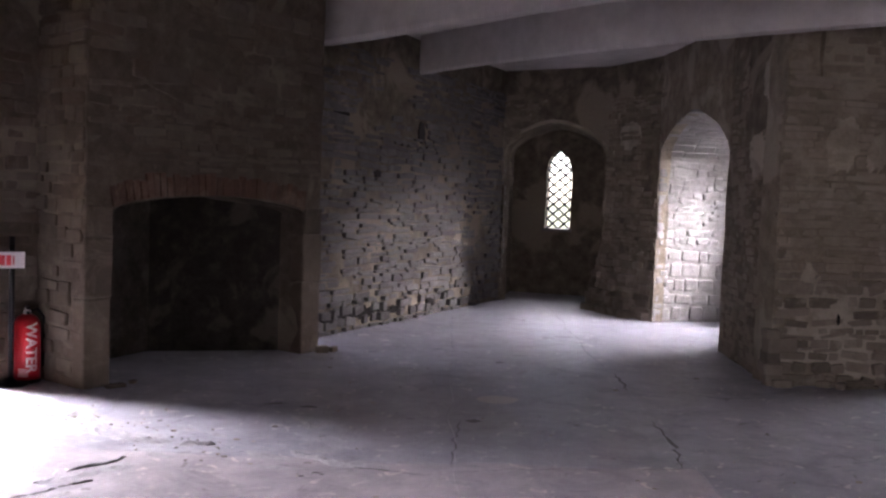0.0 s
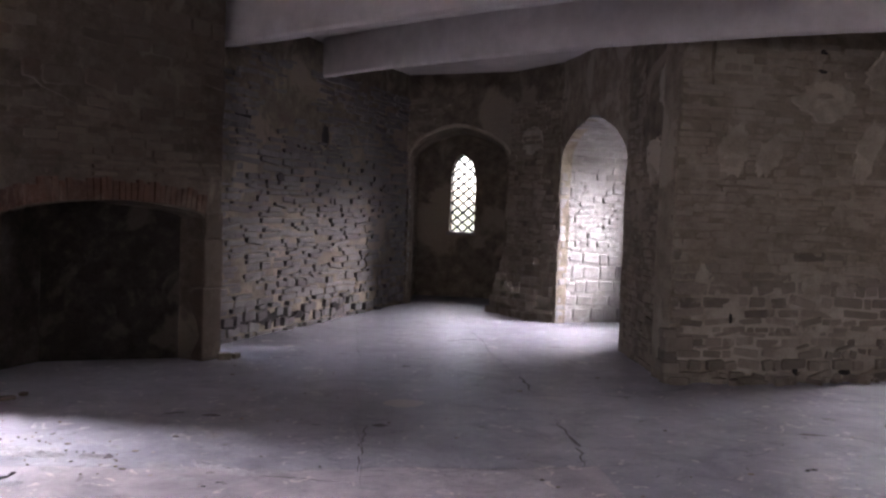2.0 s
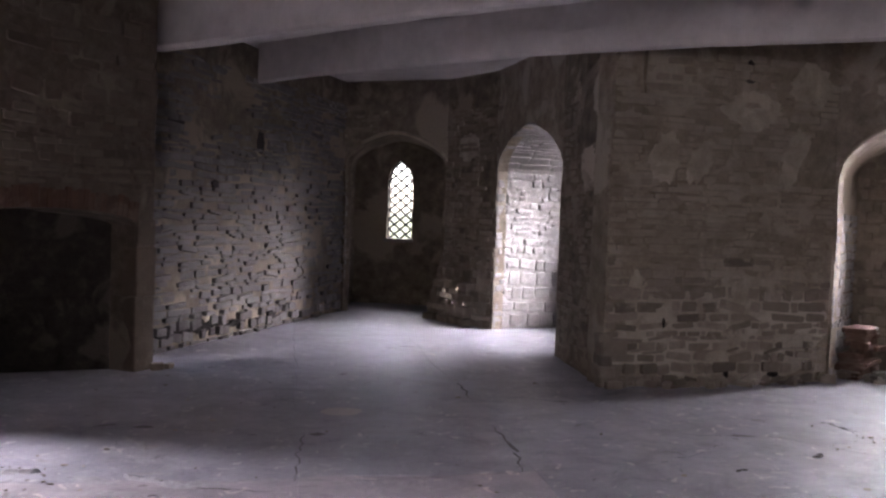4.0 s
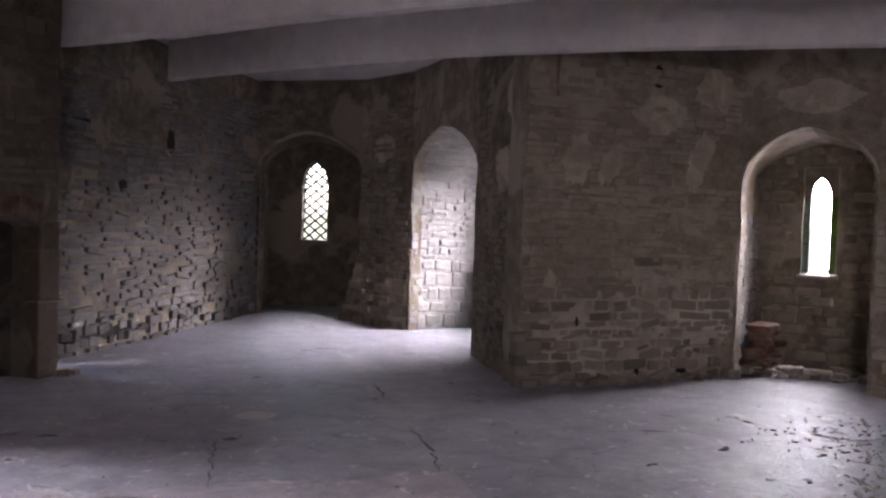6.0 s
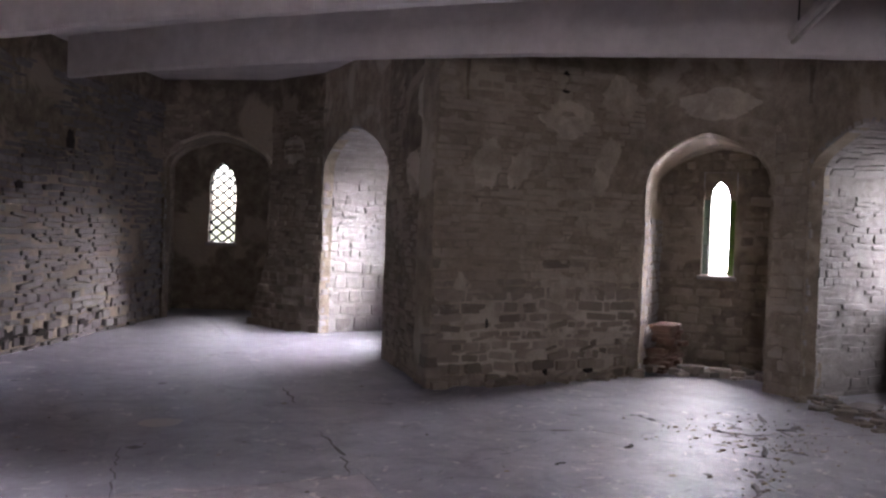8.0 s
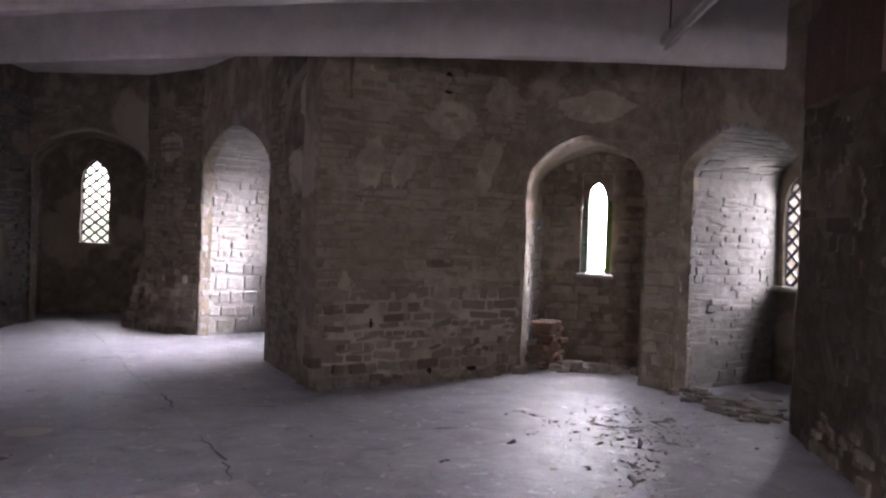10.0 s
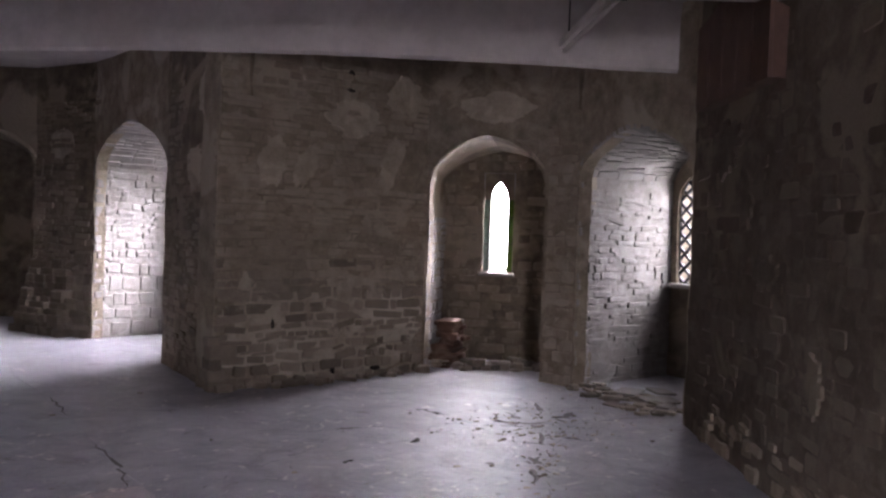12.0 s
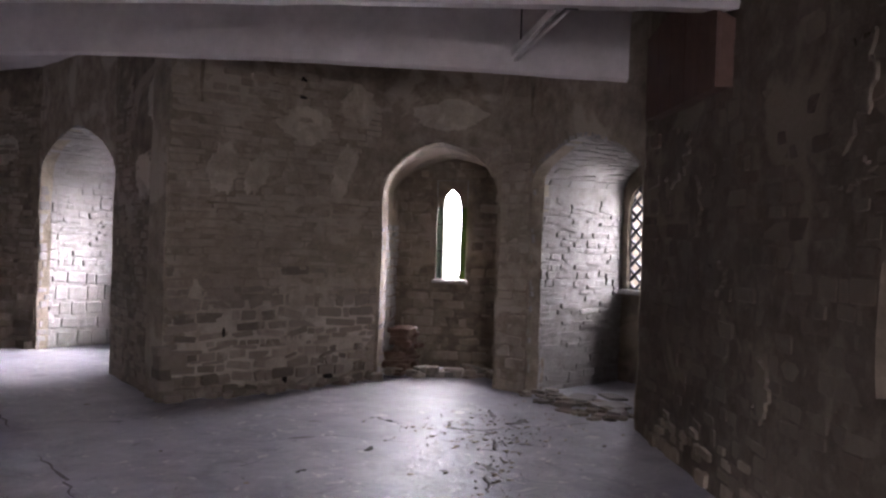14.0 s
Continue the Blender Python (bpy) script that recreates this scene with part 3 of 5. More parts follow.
def outline_points(half, sill, spring, apex, n=12):
    pts = [(-half, sill), (-half, spring)]
    for i in range(1, n):
        x = -half + 2 * half * i / n
        pts.append((x, arch_height(x, -half, half, spring, apex)))
    return pts + [(half, spring), (half, sill)]


def lancet(name, back, w, inset, lattice, label, pane_label):
    top = tagged(new(name), label, "window", kind="structure")
    m = frame_place(back, w, inset)
    half, sill, spring, apex = (w[1] - w[0]) / 2, w[2], w[3], w[4]
    edge = outline_points(half, sill, spring, apex)
    bm = bmesh.new()
    tube(bm, [m @ Vector((x, 0, z)) for x, z in edge] + [m @ Vector((-half, 0, sill))], 0.016, 6)
    part("window_frame", bm, LEAD if lattice else IRON, top)
    bm = bmesh.new()
    vs = [bm.verts.new(m @ Vector((x, 0.004, z))) for x, z in edge]
    bm.faces.new(vs)
    pane = part("pane", bm, GLASS, top, pane_label)
    pane.visible_shadow = False
    bm = bmesh.new()
    box(bm, (-half - 0.04, -0.16, sill - 0.05), (half + 0.04, 0.05, sill + 0.004), 0.012, 0.004, m)
    part("window_sill", bm, STONE_PALE, top, "pale stone sill")
    if lattice:
        pitch_x, pitch_z = 0.2, 0.17
        k = pitch_z / pitch_x

        def limit(x):
            return arch_height(x, -half, half, spring, apex)

        for sign in (1, -1):
            for i in range(-12, 24):
                z_mid = sill + i * pitch_z
                pts = []
                for j in range(41):
                    x = -half + 2 * half * j / 40
                    z = z_mid + sign * k * x
                    if sill < z < limit(x) and abs(x) < half - 0.001:
                        pts.append((x, z))
                if len(pts) > 2:
                    bm = bmesh.new()
                    tube(bm, [m @ Vector((pts[0][0], -0.003 * sign, pts[0][1])), m @ Vector((pts[-1][0], -0.003 * sign, pts[-1][1]))], 0.021, 6)
                    part("lead_bar", bm, LEAD, top)
    return top


lancet("window_1", N1_BACK, W1, 0.10, True, "pointed lancet window with diamond lead lattice", "clear old glass")
lancet("window_2", N2_BACK, W2, 0.14, True, "pointed window with diamond lead lattice", "clear old glass")
lancet("window_4", N4_BACK, W4, 0.05, True, "lattice window at the edge of the pale recess", "clear old glass")


def clear_window():
    """A lancet light in a square iron frame, with a coloured border."""
    top = tagged(new("window_3"), "clear lancet window light in a square iron frame with green glass border", "window", kind="structure")
    m = frame_place(N3_BACK, W3, 0.03)
    half, sill, head = 0.19, 1.10, 2.33
    lh, spring, apex = 0.115, 2.0, 2.22
    edge = outline_points(lh, sill + 0.012, spring, apex, 16)
    bm = bmesh.new()
    tube(bm, [m @ Vector(p) for p in ((-half, -0.02, sill), (-half, -0.02, head), (half, -0.02, head), (half, -0.02, sill), (-half, -0.02, sill))], 0.011, 6)
    part("window_frame", bm, STONE_PALE, top, "thin pale metal frame")
    bm = bmesh.new()
    tube(bm, [m @ Vector((x, 0, z)) for x, z in edge], 0.011, 6)
    part("lancet_bar", bm, IRON, top)
    bm = bmesh.new()
    bm.faces.new([bm.verts.new(m @ Vector((x, 0.002, z))) for x, z in edge])
    part("pane", bm, GLASS, top, "clear bright glass").visible_shadow = False
    # spandrel above and green borders beside the light
    for s in (-1, 1):
        bm = bmesh.new()
        a = [bm.verts.new(m @ Vector(p)) for p in ((s * half, 0.0, sill), (s * (lh + 0.006), 0.0, sill), (s * (lh + 0.006), 0.0, spring), (s * half, 0.0, spring))]
        bm.faces.new(a)
        part("border_pane", bm, GREEN_GLASS if s < 0 else YELLOW_GLASS, top, "grey-green glass border" if s < 0 else "yellow-green glass border").visible_shadow = False
        for z in (1.45, 1.78):
            bm = bmesh.new()
            tube(bm, [m @ Vector((s * half, -0.004, z)), m @ Vector((s * lh, -0.004, z))], 0.008, 6)
            part("border_bar", bm, IRON, top)
    bm = bmesh.new()
    low = [(-half, spring)] + [(x, z) for x, z in edge[1:-1]] + [(half, spring)]
    front = []
    for x, z in low:
        front.append((bm.verts.new(m @ Vector((x, 0, z))), bm.verts.new(m @ Vector((x, 0, head))), bm.verts.new(m @ Vector((x, 0.03, z))), bm.verts.new(m @ Vector((x, 0.03, head)))))
    for p, q in zip(front, front[1:]):
        if (p[0].co - q[0].co).length > 1e-5:
            bm.faces.new((p[0], q[0], q[1], p[1]))
            bm.faces.new((p[2], p[3], q[3], q[2]))
            bm.faces.new((p[0], p[2], q[2], q[0]))
    part("spandrel", bm, MORTAR, top, "dark stone head over the light")
    bm = bmesh.new()
    box(bm, (-half - 0.03, -0.12, sill - 0.05), (half + 0.03, 0.06, sill - 0.005), 0.01, 0.004, m)
    part("window_sill", bm, STONE_PALE, top, "pale stone sill")


GREEN_GLASS = simple_material("grey_green_glass", (0.10, 0.15, 0.12), 0.15, 0, 0.3, 15.0, 0.001)
YELLOW_GLASS = simple_material("yellow_green_glass", (0.07, 0.115, 0.025), 0.15, 0, 0.5, 9.0, 0.001)
clear_window()


# ---- fire extinguisher and its sign post ----
def extinguisher(at, facing):
    top = empty("fire_extinguisher", at, "red water fire extinguisher with white lettering standing on the floor", "fire extinguisher", rz=facing)
    r, h = 0.105, 0.50
    bm = bmesh.new()
    lathe(bm, [(r * 0.9, 0.02), (r, 0.035), (r, h - 0.05), (r * 0.93, h - 0.01), (r * 0.7, h + 0.03), (r * 0.35, h + 0.05), (0.02, h + 0.055)], 28)
    body = part("cylinder", bm, RED, top, "glossy red cylinder", True)
    bm = bmesh.new()
    lathe(bm, [(r * 0.88, 0.0), (r * 1.02, 0.004), (r * 1.02, 0.03), (r * 0.9, 0.034)], 28)
    part("base_ring", bm, BLACK, top, "black base ring", True)
    bm = bmesh.new()
    lathe(bm, [(0.03, h + 0.04), (0.03, h + 0.075), (0.022, h + 0.08), (0.022, h + 0.10)], 14)
    part("valve", bm, CHROME, top, "bright steel valve", True)
    bm = bmesh.new()
    box(bm, (-0.015, -0.10, h + 0.10), (0.015, 0.03, h + 0.118), 0.005)
    part("lever", bm, BLACK, top, "black squeeze lever")
    bm = bmesh.new()
    box(bm, (-0.012, -0.09, h + 0.06), (0.012, 0.02, h + 0.075), 0.004)
    part("carry_handle", bm, BLACK, top, "black carrying handle")
    bm = bmesh.new()
    pts = [(0.02, 0.02, h + 0.07), (0.08, 0.03, h + 0.085), (0.125, 0.03, h + 0.02), (0.128, 0.03, h - 0.15), (0.122, 0.03, 0.12)]
    tube(bm, pts, 0.012, 8)
    part("hose", bm, BLACK, top, "black rubber hose", True)
    # lettering runs down the front, bent round the cylinder
    cu = bpy.data.curves.new("lettering", "FONT")
    cu.body, cu.size, cu.align_x, cu.align_y = "WATER", 0.118, "CENTER", "CENTER"
    cu.offset = 0.003
    tmp = bpy.data.objects.new("lettering", cu)
    scene.collection.objects.link(tmp)
    me = bpy.data.meshes.new_from_object(tmp.evaluated_get(bpy.context.evaluated_depsgraph_get()))
    bpy.data.objects.remove(tmp)
    fine = bmesh.new()
    fine.from_mesh(me)
    bmesh.ops.triangulate(fine, faces=fine.faces[:])
    bmesh.ops.subdivide_edges(fine, edges=fine.edges[:], cuts=4, use_grid_fill=True)
    fine.to_mesh(me)
    fine.free()
    for v in me.vertices:
        x, y = v.co.x, v.co.y
        ang = y / r + 0.2
        v.co = (math.sin(ang) * (r + 0.0025), -math.cos(ang) * (r + 0.0025), 0.29 - x)
    me.materials.clear()
    me.materials.append(WHITE)
    ob = new("lettering", me)
    ob.parent = body
    bm = bmesh.new()
    for i in range(5):
        z = 0.06 + 0.014 * i
        vs = []
        for k in range(7):
            a = -0.75 + 0.12 * k
            vs.append((bm.verts.new((math.sin(a) * (r + 0.002), -math.cos(a) * (r + 0.002), z)), bm.verts.new((math.sin(a) * (r + 0.002), -math.cos(a) * (r + 0.002), z + 0.006))))
        for p, q in zip(vs, vs[1:]):
            bm.faces.new((p[0], q[0], q[1], p[1]))
    part("printed_lines", bm, WHITE, body, "small white print")
    return top


extinguisher((*plan(-3.35, 6.12), 0.0), 28)


def sign_post(at, facing):
    top = empty("sign_post", at, "black post with a small white and red notice", "sign", rz=facing)
    bm = bmesh.new()
    tube(bm, [(0, 0, 0.0), (0, 0, 1.18)], 0.022, 10)
    part("post", bm, IRON, top, "black metal post", True)
    bm = bmesh.new()
    lathe(bm, [(0.13, 0.0), (0.13, 0.012), (0.05, 0.03), (0.024, 0.05)], 20)
    part("foot", bm, IRON, top, "round black foot", True)
    bm = bmesh.new()
    box(bm, (-0.12, -0.036, 0.93), (0.09, -0.024, 1.06), 0.004)
    plate = part("plate", bm, WHITE, top, "white notice plate")
    for x0, x1, z0, z1 in ((-0.10, -0.055, 0.955, 1.035), (-0.045, -0.01, 0.955, 1.035), (0.0, 0.012, 0.96, 1.03)):
        bm = bmesh.new()
        box(bm, (x0, -0.041, z0), (x1, -0.037, z1))
        part("printed_bar", bm, SIGN_RED, plate, "red printed bar")


sign_post((*plan(-3.41, 6.0), 0.0), 30)


# ---- timber box at the beam's end, and the strip light ----
def timber_box():
    top = tagged(new("timber_box"), "red-brown boarded timber box fixed high on the stone wall", "wooden box")

    def board(name, pts, deep):
        bm = bmesh.new()
        f = bm.faces.new([bm.verts.new(p) for p in pts])
        r = bmesh.ops.extrude_face_region(bm, geom=[f])
        for v in (x for x in r["geom"] if isinstance(x, bmesh.types.BMVert)):
            v.co += Vector(deep)
        part(name, bm, TIMBER, top)

    def P(u, v, z):
        return (*uv(u, v), z)

    near, far, out, wl = 4.78, 6.2, 1.92, 2.12
    n = 5
    for i in range(n):
        a, b = near + (far - near) * i / n, near + (far - near) * (i + 1) / n - 0.008
        ztop = lambda u: 3.10 + min(1.0, (u - near) / 0.7) * 0.26 - max(0.0, u - near - 0.75) * 0.12
        zlow = lambda u: 2.62
        board("front_board", [P(a, out, zlow(a)), P(b, out, zlow(b)), P(b, out, ztop(b)), P(a, out, ztop(a))], tuple(Vector((*V, 0)) * 0.025))
    board("end_board", [P(near, out + 0.027, 2.62), P(near, wl, 2.62), P(near, wl, 3.02), P(near, out + 0.027, 3.10)], tuple(Vector((*U, 0)) * 0.025))
    board("base_board", [P(near + 0.03, out + 0.03, 2.625), P(far - 0.03, out + 0.03, 2.625), P(far - 0.03, wl, 2.625), P(near + 0.03, wl, 2.625)], (0, 0, 0.025))


timber_box()


def strip_light():
    top = tagged(new("strip_light"), "unlit pale strip light with black end caps below the ceiling", "ceiling light")
    a, b = Vector((*plan(5.12, 4.58), 3.23)), Vector((*plan(4.10, 3.17), 3.21))
    d = (b - a).normalized()
    m = Matrix.Translation(a) @ d.to_track_quat("X", "Z").to_matrix().to_4x4()
    ln = (b - a).length
    bm = bmesh.new()
    box(bm, (0.05, -0.045, 0.0), (ln - 0.05, 0.045, 0.07), 0.012, 0, m)
    part("housing", bm, LIMEWASH, top, "dusty white housing")
    bm = bmesh.new()
    tube(bm, [m @ Vector((0.06, 0, -0.025)), m @ Vector((ln - 0.06, 0, -0.025))], 0.018, 10)
    part("tube", bm, LIMEWASH, top, "dull white lamp tube", True)
    for x0, x1 in ((0.0, 0.05), (ln - 0.05, ln)):
        bm = bmesh.new()
        box(bm, (x0, -0.05, -0.05), (x1, 0.05, 0.075), 0.01, 0, m)
        part("end_cap", bm, BLACK, top, "black end cap")
    for x in (0.25, ln - 0.25):
        bm = bmesh.new()
        tube(bm, [m @ Vector((x, 0, 0.06)), m @ Vector((x, 0, 0.48))], 0.008, 6)
        part("hanger", bm, IRON, top)


strip_light()


# ---- stones: shared irregular blocks ----
def stone_mesh(name, mat, seed):
    rnd = random.Random(seed)
    pts = []
    for x, y in ((-0.5, -0.38), (-0.44, -0.5), (0.43, -0.5), (0.5, -0.36), (0.5, 0.38), (0.44, 0.5), (-0.43, 0.5), (-0.5, 0.37)):
        pts.append((x * rnd.uniform(0.93, 1.0), y * rnd.uniform(0.82, 1.0)))
    verts, faces = [], []
    for depth, k in ((0.0, 0.98), (0.8, 1.0), (0.95, 0.965), (1.0, 0.88)):
        lean = rnd.uniform(-0.05, 0.05)
        for x, y in pts:
            verts.append((x * k + rnd.uniform(-0.015, 0.015), y * k + rnd.uniform(-0.02, 0.02), depth + (lean * x if depth > 0.9 else 0)))
    for r in range(3):
        for i in range(8):
            j = (i + 1) % 8
            faces.append((r * 8 + i, r * 8 + j, (r + 1) * 8 + j, (r + 1) * 8 + i))
    faces.append(tuple(range(24, 32)))
    me = bpy.data.meshes.new(name)
    me.from_pydata(verts, [], faces)
    me.materials.append(mat)
    for f in me.polygons:
        f.use_smooth = False
    return me


KINDS = {}
for key, mat, joined in (("stone", STONE, STONE_JOINED), ("pale", STONE_PALE, STONE_PALE_JOINED), ("grey", STONE_GREY, STONE_GREY_JOINED), ("dark", STONE_DARK, STONE_DARK_JOINED), ("smear", STONE_SMEAR, STONE_SMEAR_JOINED), ("foot", STONE_FOOT, STONE_FOOT), ("red", STONE_RED, STONE_RED), ("dressed", DRESSED, DRESSED), ("slate", SLATE, SLATE)):
    KINDS[key] = ([stone_mesh("stone", mat, 10 + i) for i in range(9)], joined)


def lay(parent, p, q, z0, z1, tall, wide, key, proud=(0.0, 0.02), hole=None, keep=None, seed=1, most=290, start=0.0, stop=None, first=lambda c: c.z, lean=0.03, fill=(0.985, 0.86, 1.02)):
    """Lays rubble courses on the inner face from p to q."""
    rnd = random.Random(seed)
    a, b = Vector((*p, 0)), Vector((*q, 0))
    length = (b - a).length
    d = (b - a) / length
    inn = Vector((d.y, -d.x, 0))
    meshes, joined = KINDS[key]
    stop = length if stop is None else stop
    placed = []
    z = z0
    while z < z1 - 0.03:
        h = min(rnd.uniform(*tall), z1 - z)
        s = start - rnd.uniform(0, wide[0])
        while s < stop - 0.03:
            w = rnd.uniform(*wide)
            if rnd.random() < 0.15:
                w *= 0.5
            lo, hi = max(s, start + 0.005), min(s + w, stop - 0.005)
            s += w
            if hi - lo < 0.05:
                continue
            mid, zc = (lo + hi) / 2, z + h / 2
            if hole:
                edge = max(arch_height(min(max(x, hole[0]), hole[1]), hole[0], hole[1], hole[3], hole[4]) for x in (lo, mid, hi))
                if hi > hole[0] and lo < hole[1] and z < edge + 0.01 and z + h > hole[2]:
                    if lo < hole[0] - 0.06:
                        hi = hole[0] - 0.005
                    elif hi > hole[1] + 0.06:
                        lo = hole[1] + 0.005
                    else:
                        continue
                    mid = (lo + hi) / 2
            c = a + d * mid + Vector((0, 0, zc))
            if keep and not keep(c, rnd):
                continue
            out = rnd.uniform(*proud)
            deep = 0.07
            place = c + rough(c, 0.02) + inn * (out - deep) + Vector((0, 0, rnd.uniform(-0.012, 0.012)))
            tilt = Matrix.Rotation(rnd.gauss(0, lean), 4, "Z") @ Matrix.Rotation(rnd.uniform(-0.05, 0.05), 4, "X") @ Matrix.Rotation(rnd.uniform(-0.05, 0.05), 4, "Y")
            basis = Matrix(((d.x, 0, inn.x, place.x), (d.y, 0, inn.y, place.y), (0, 1, 0, place.z), (0, 0, 0, 1)))
            flip = rnd.choice((1, -1))
            mm = basis @ tilt @ Matrix.Diagonal(((hi - lo) * flip * fill[0], h * rnd.uniform(fill[1], fill[2]), deep, 1))
            placed.append((first(c), rnd.randrange(9), mm))
        z += h
    placed.sort(key=lambda x: x[0])
    for _, k, mm in placed[:most]:
        ob = new("stone", meshes[k])
        ob.parent = parent
        ob.matrix_world = mm
    rest = placed[most:]
    if rest:
        verts, faces = [], []
        for _, k, mm in rest:
            me = meshes[k]
            o = len(verts)
            verts += [tuple(mm @ v.co) for v in me.vertices]
            faces += [tuple(o + i for i in f.vertices) for f in me.polygons]
        me = bpy.data.meshes.new("stonework")
        me.from_pydata(verts, [], faces)
        me.materials.append(joined)
        ob = new("stonework", me)
        ob.parent = parent
        tagged(ob, kind="stuff")


def patchy(level, scale=0.8, rise=0.22):
    """Keeps stones where the plaster has fallen; more plaster has held higher up."""
    def keep(c, rnd):
        return noise.noise(Vector(c) * scale + Vector((3.1, 8.7, 1.3))) + (c.z - 1.7) * rise < level
    return keep


# broken masonry and debris
def heap(name, label, spots, key, group=""):
    """Loose stones piled on the floor: (x, y, z, length, depth, height, turn)."""
    top = empty(name, (spots[0][0], spots[0][1], 0), label, "rubble", group)
    inv = top.matrix_world.inverted()
    rnd = random.Random(len(name) + len(spots))
    for x, y, z, ln, dp, ht, rz in spots:
        ob = new("stone", KINDS[key][0][rnd.randrange(9)])
        ob.parent = top
        ob.matrix_basis = inv @ Matrix.Translation((x, y, z)) @ Matrix.Rotation(radians(rz), 4, "Z") @ Matrix.Rotation(rnd.uniform(-0.08, 0.08), 4, "X") @ Matrix.Diagonal((ln, dp, ht, 1))
    return top


def broken_pier():
    rnd = random.Random(5)
    spots = []
    b, c = Vector(B_END), Vector(C_END)
    d = (c - b).normalized()
    inn = Vector((d.y, -d.x))
    z = 0.0
    while z < 0.95:
        h = rnd.uniform(0.06, 0.13)
        bulge = 0.24 * max(0.0, 1 - z / 1.0) ** 0.8 + rnd.uniform(-0.012, 0.012)
        s = -0.16 * (1 - z)
        while s < (c - b).length - 0.22:
            w = rnd.uniform(0.14, 0.32)
            if s + w > (c - b).length - 0.2:
                w = (c - b).length - 0.03 - s
            if w < 0.1:
                break
            p = b + d * (s + w / 2) + inn * (bulge * min(1.0, 0.25 + max(0.0, (c - b).length - s - w) * 2.2) - 0.16 + rnd.uniform(-0.02, 0.02))
            spots.append((p.x, p.y, z, w, 0.34, h * 1.03, math.degrees(math.atan2(d.y, d.x)) + rnd.uniform(-12, 12)))
            s += w
        z += h
    return heap("broken_masonry", "broken rubble footing bulging from the stone pier", spots, "stone")


broken_pier()


def stub():
    """The torn end of a wall inside the third recess."""
    rnd = random.Random(8)
    spots = []
    z = 0.0
    base = Vector(plan(5.95, 6.93))
    d = Vector((0.8, 0.6))
    n = Vector((0.6, -0.8))
    while z < 0.5:
        h = rnd.uniform(0.035, 0.075)
        for k in range(3):
            if k == 2 and z > 0.42:
                continue
            p = base + d * (-0.24 + 0.22 * k + rnd.uniform(-0.03, 0.03)) + n * (0.0 + rnd.uniform(-0.05, 0.05))
            spots.append((p.x, p.y, z, rnd.uniform(0.2, 0.28), rnd.uniform(0.22, 0.36) * (1 - 0.4 * z), h, math.degrees(math.atan2(d.y, d.x)) + rnd.uniform(-8, 8)))
        z += h * 0.97
    return heap("broken_masonry", "torn stub of reddish rubble wall in the window recess", spots, "red")


stub()
heap("loose_stone", "pale stone lying on the broken wall stub", [(*plan(6.0, 6.93), 0.5, 0.24, 0.18, 0.04, 20), (*plan(6.16, 7.0), 0.42, 0.12, 0.1, 0.05, 70)], "pale")

rnd = random.Random(31)
spots = []
for i in range(34):
    t = rnd.random()
    spots.append((*plan(5.62 + 1.05 * t + rnd.uniform(-0.05, 0.12), 6.78 - 0.75 * t + rnd.uniform(-0.1, 0.12)), 0.0 + rnd.choice((0, 0, 0.04)), rnd.uniform(0.1, 0.26), rnd.uniform(0.08, 0.2), rnd.uniform(0.03, 0.09), rnd.uniform(0, 180)))
heap("stone_debris", "broken stones strewn along the foot of the window recess", spots, "slate")
spots = []
for i in range(70):
    t = rnd.random()
    spots.append((*plan(6.18 - 0.28 * t + rnd.uniform(-0.15, 0.3), 5.1 - 1.15 * t + rnd.uniform(-0.12, 0.12)), rnd.choice((0, 0, 0.03, 0.05)), rnd.uniform(0.06, 0.2), rnd.uniform(0.05, 0.15), rnd.uniform(0.015, 0.035), rnd.uniform(0, 180)))
heap("slate_debris", "heap of broken slates and earth at the pale recess", spots, "slate")
spots = [(*plan(6.3, 4.6), 0.05, 0.4, 0.26, 0.022, 25), (*plan(6.22, 4.18), 0.05, 0.36, 0.26, 0.025, -20), (*plan(6.55, 4.4), 0.06, 0.34, 0.22, 0.022, 60), (*plan(6.02, 3.98), 0.03, 0.2, 0.15, 0.05, 10)]
heap("stone_slab", "flat pale stone slabs lying on the slate heap", spots, "pale")

spots = []
for i in range(26):
    t = rnd.random()
    e = Vector(BLOCK).lerp(Vector(D_END), t)
    dd = (Vector(D_END) - Vector(BLOCK)).normalized()
    e += Vector((dd.y, -dd.x)) * rnd.uniform(0.02, 0.12)
    spots.append((e.x, e.y, 0.0, rnd.uniform(0.06, 0.2), rnd.uniform(0.05, 0.12), rnd.uniform(0.02, 0.08), rnd.uniform(0, 180)))
heap("stone_debris", "crumbled stones and mortar along the foot of the broad wall", spots, "foot")
heap("loose_stone", "small dark stones lying by the hearth jamb", [(*plan(-2.6, 6.05), 0.0, 0.16, 0.09, 0.03, 40), (*plan(-2.52, 6.2), 0.0, 0.07, 0.06, 0.025, 80)], "dark")
heap("loose_stone", "small stones lying at the foot of the chimney breast", [(*plan(-1.22, 7.7), 0.0, 0.13, 0.1, 0.07, 10), (*plan(-1.12, 7.78), 0.0, 0.1, 0.07, 0.05, 60)], "stone")
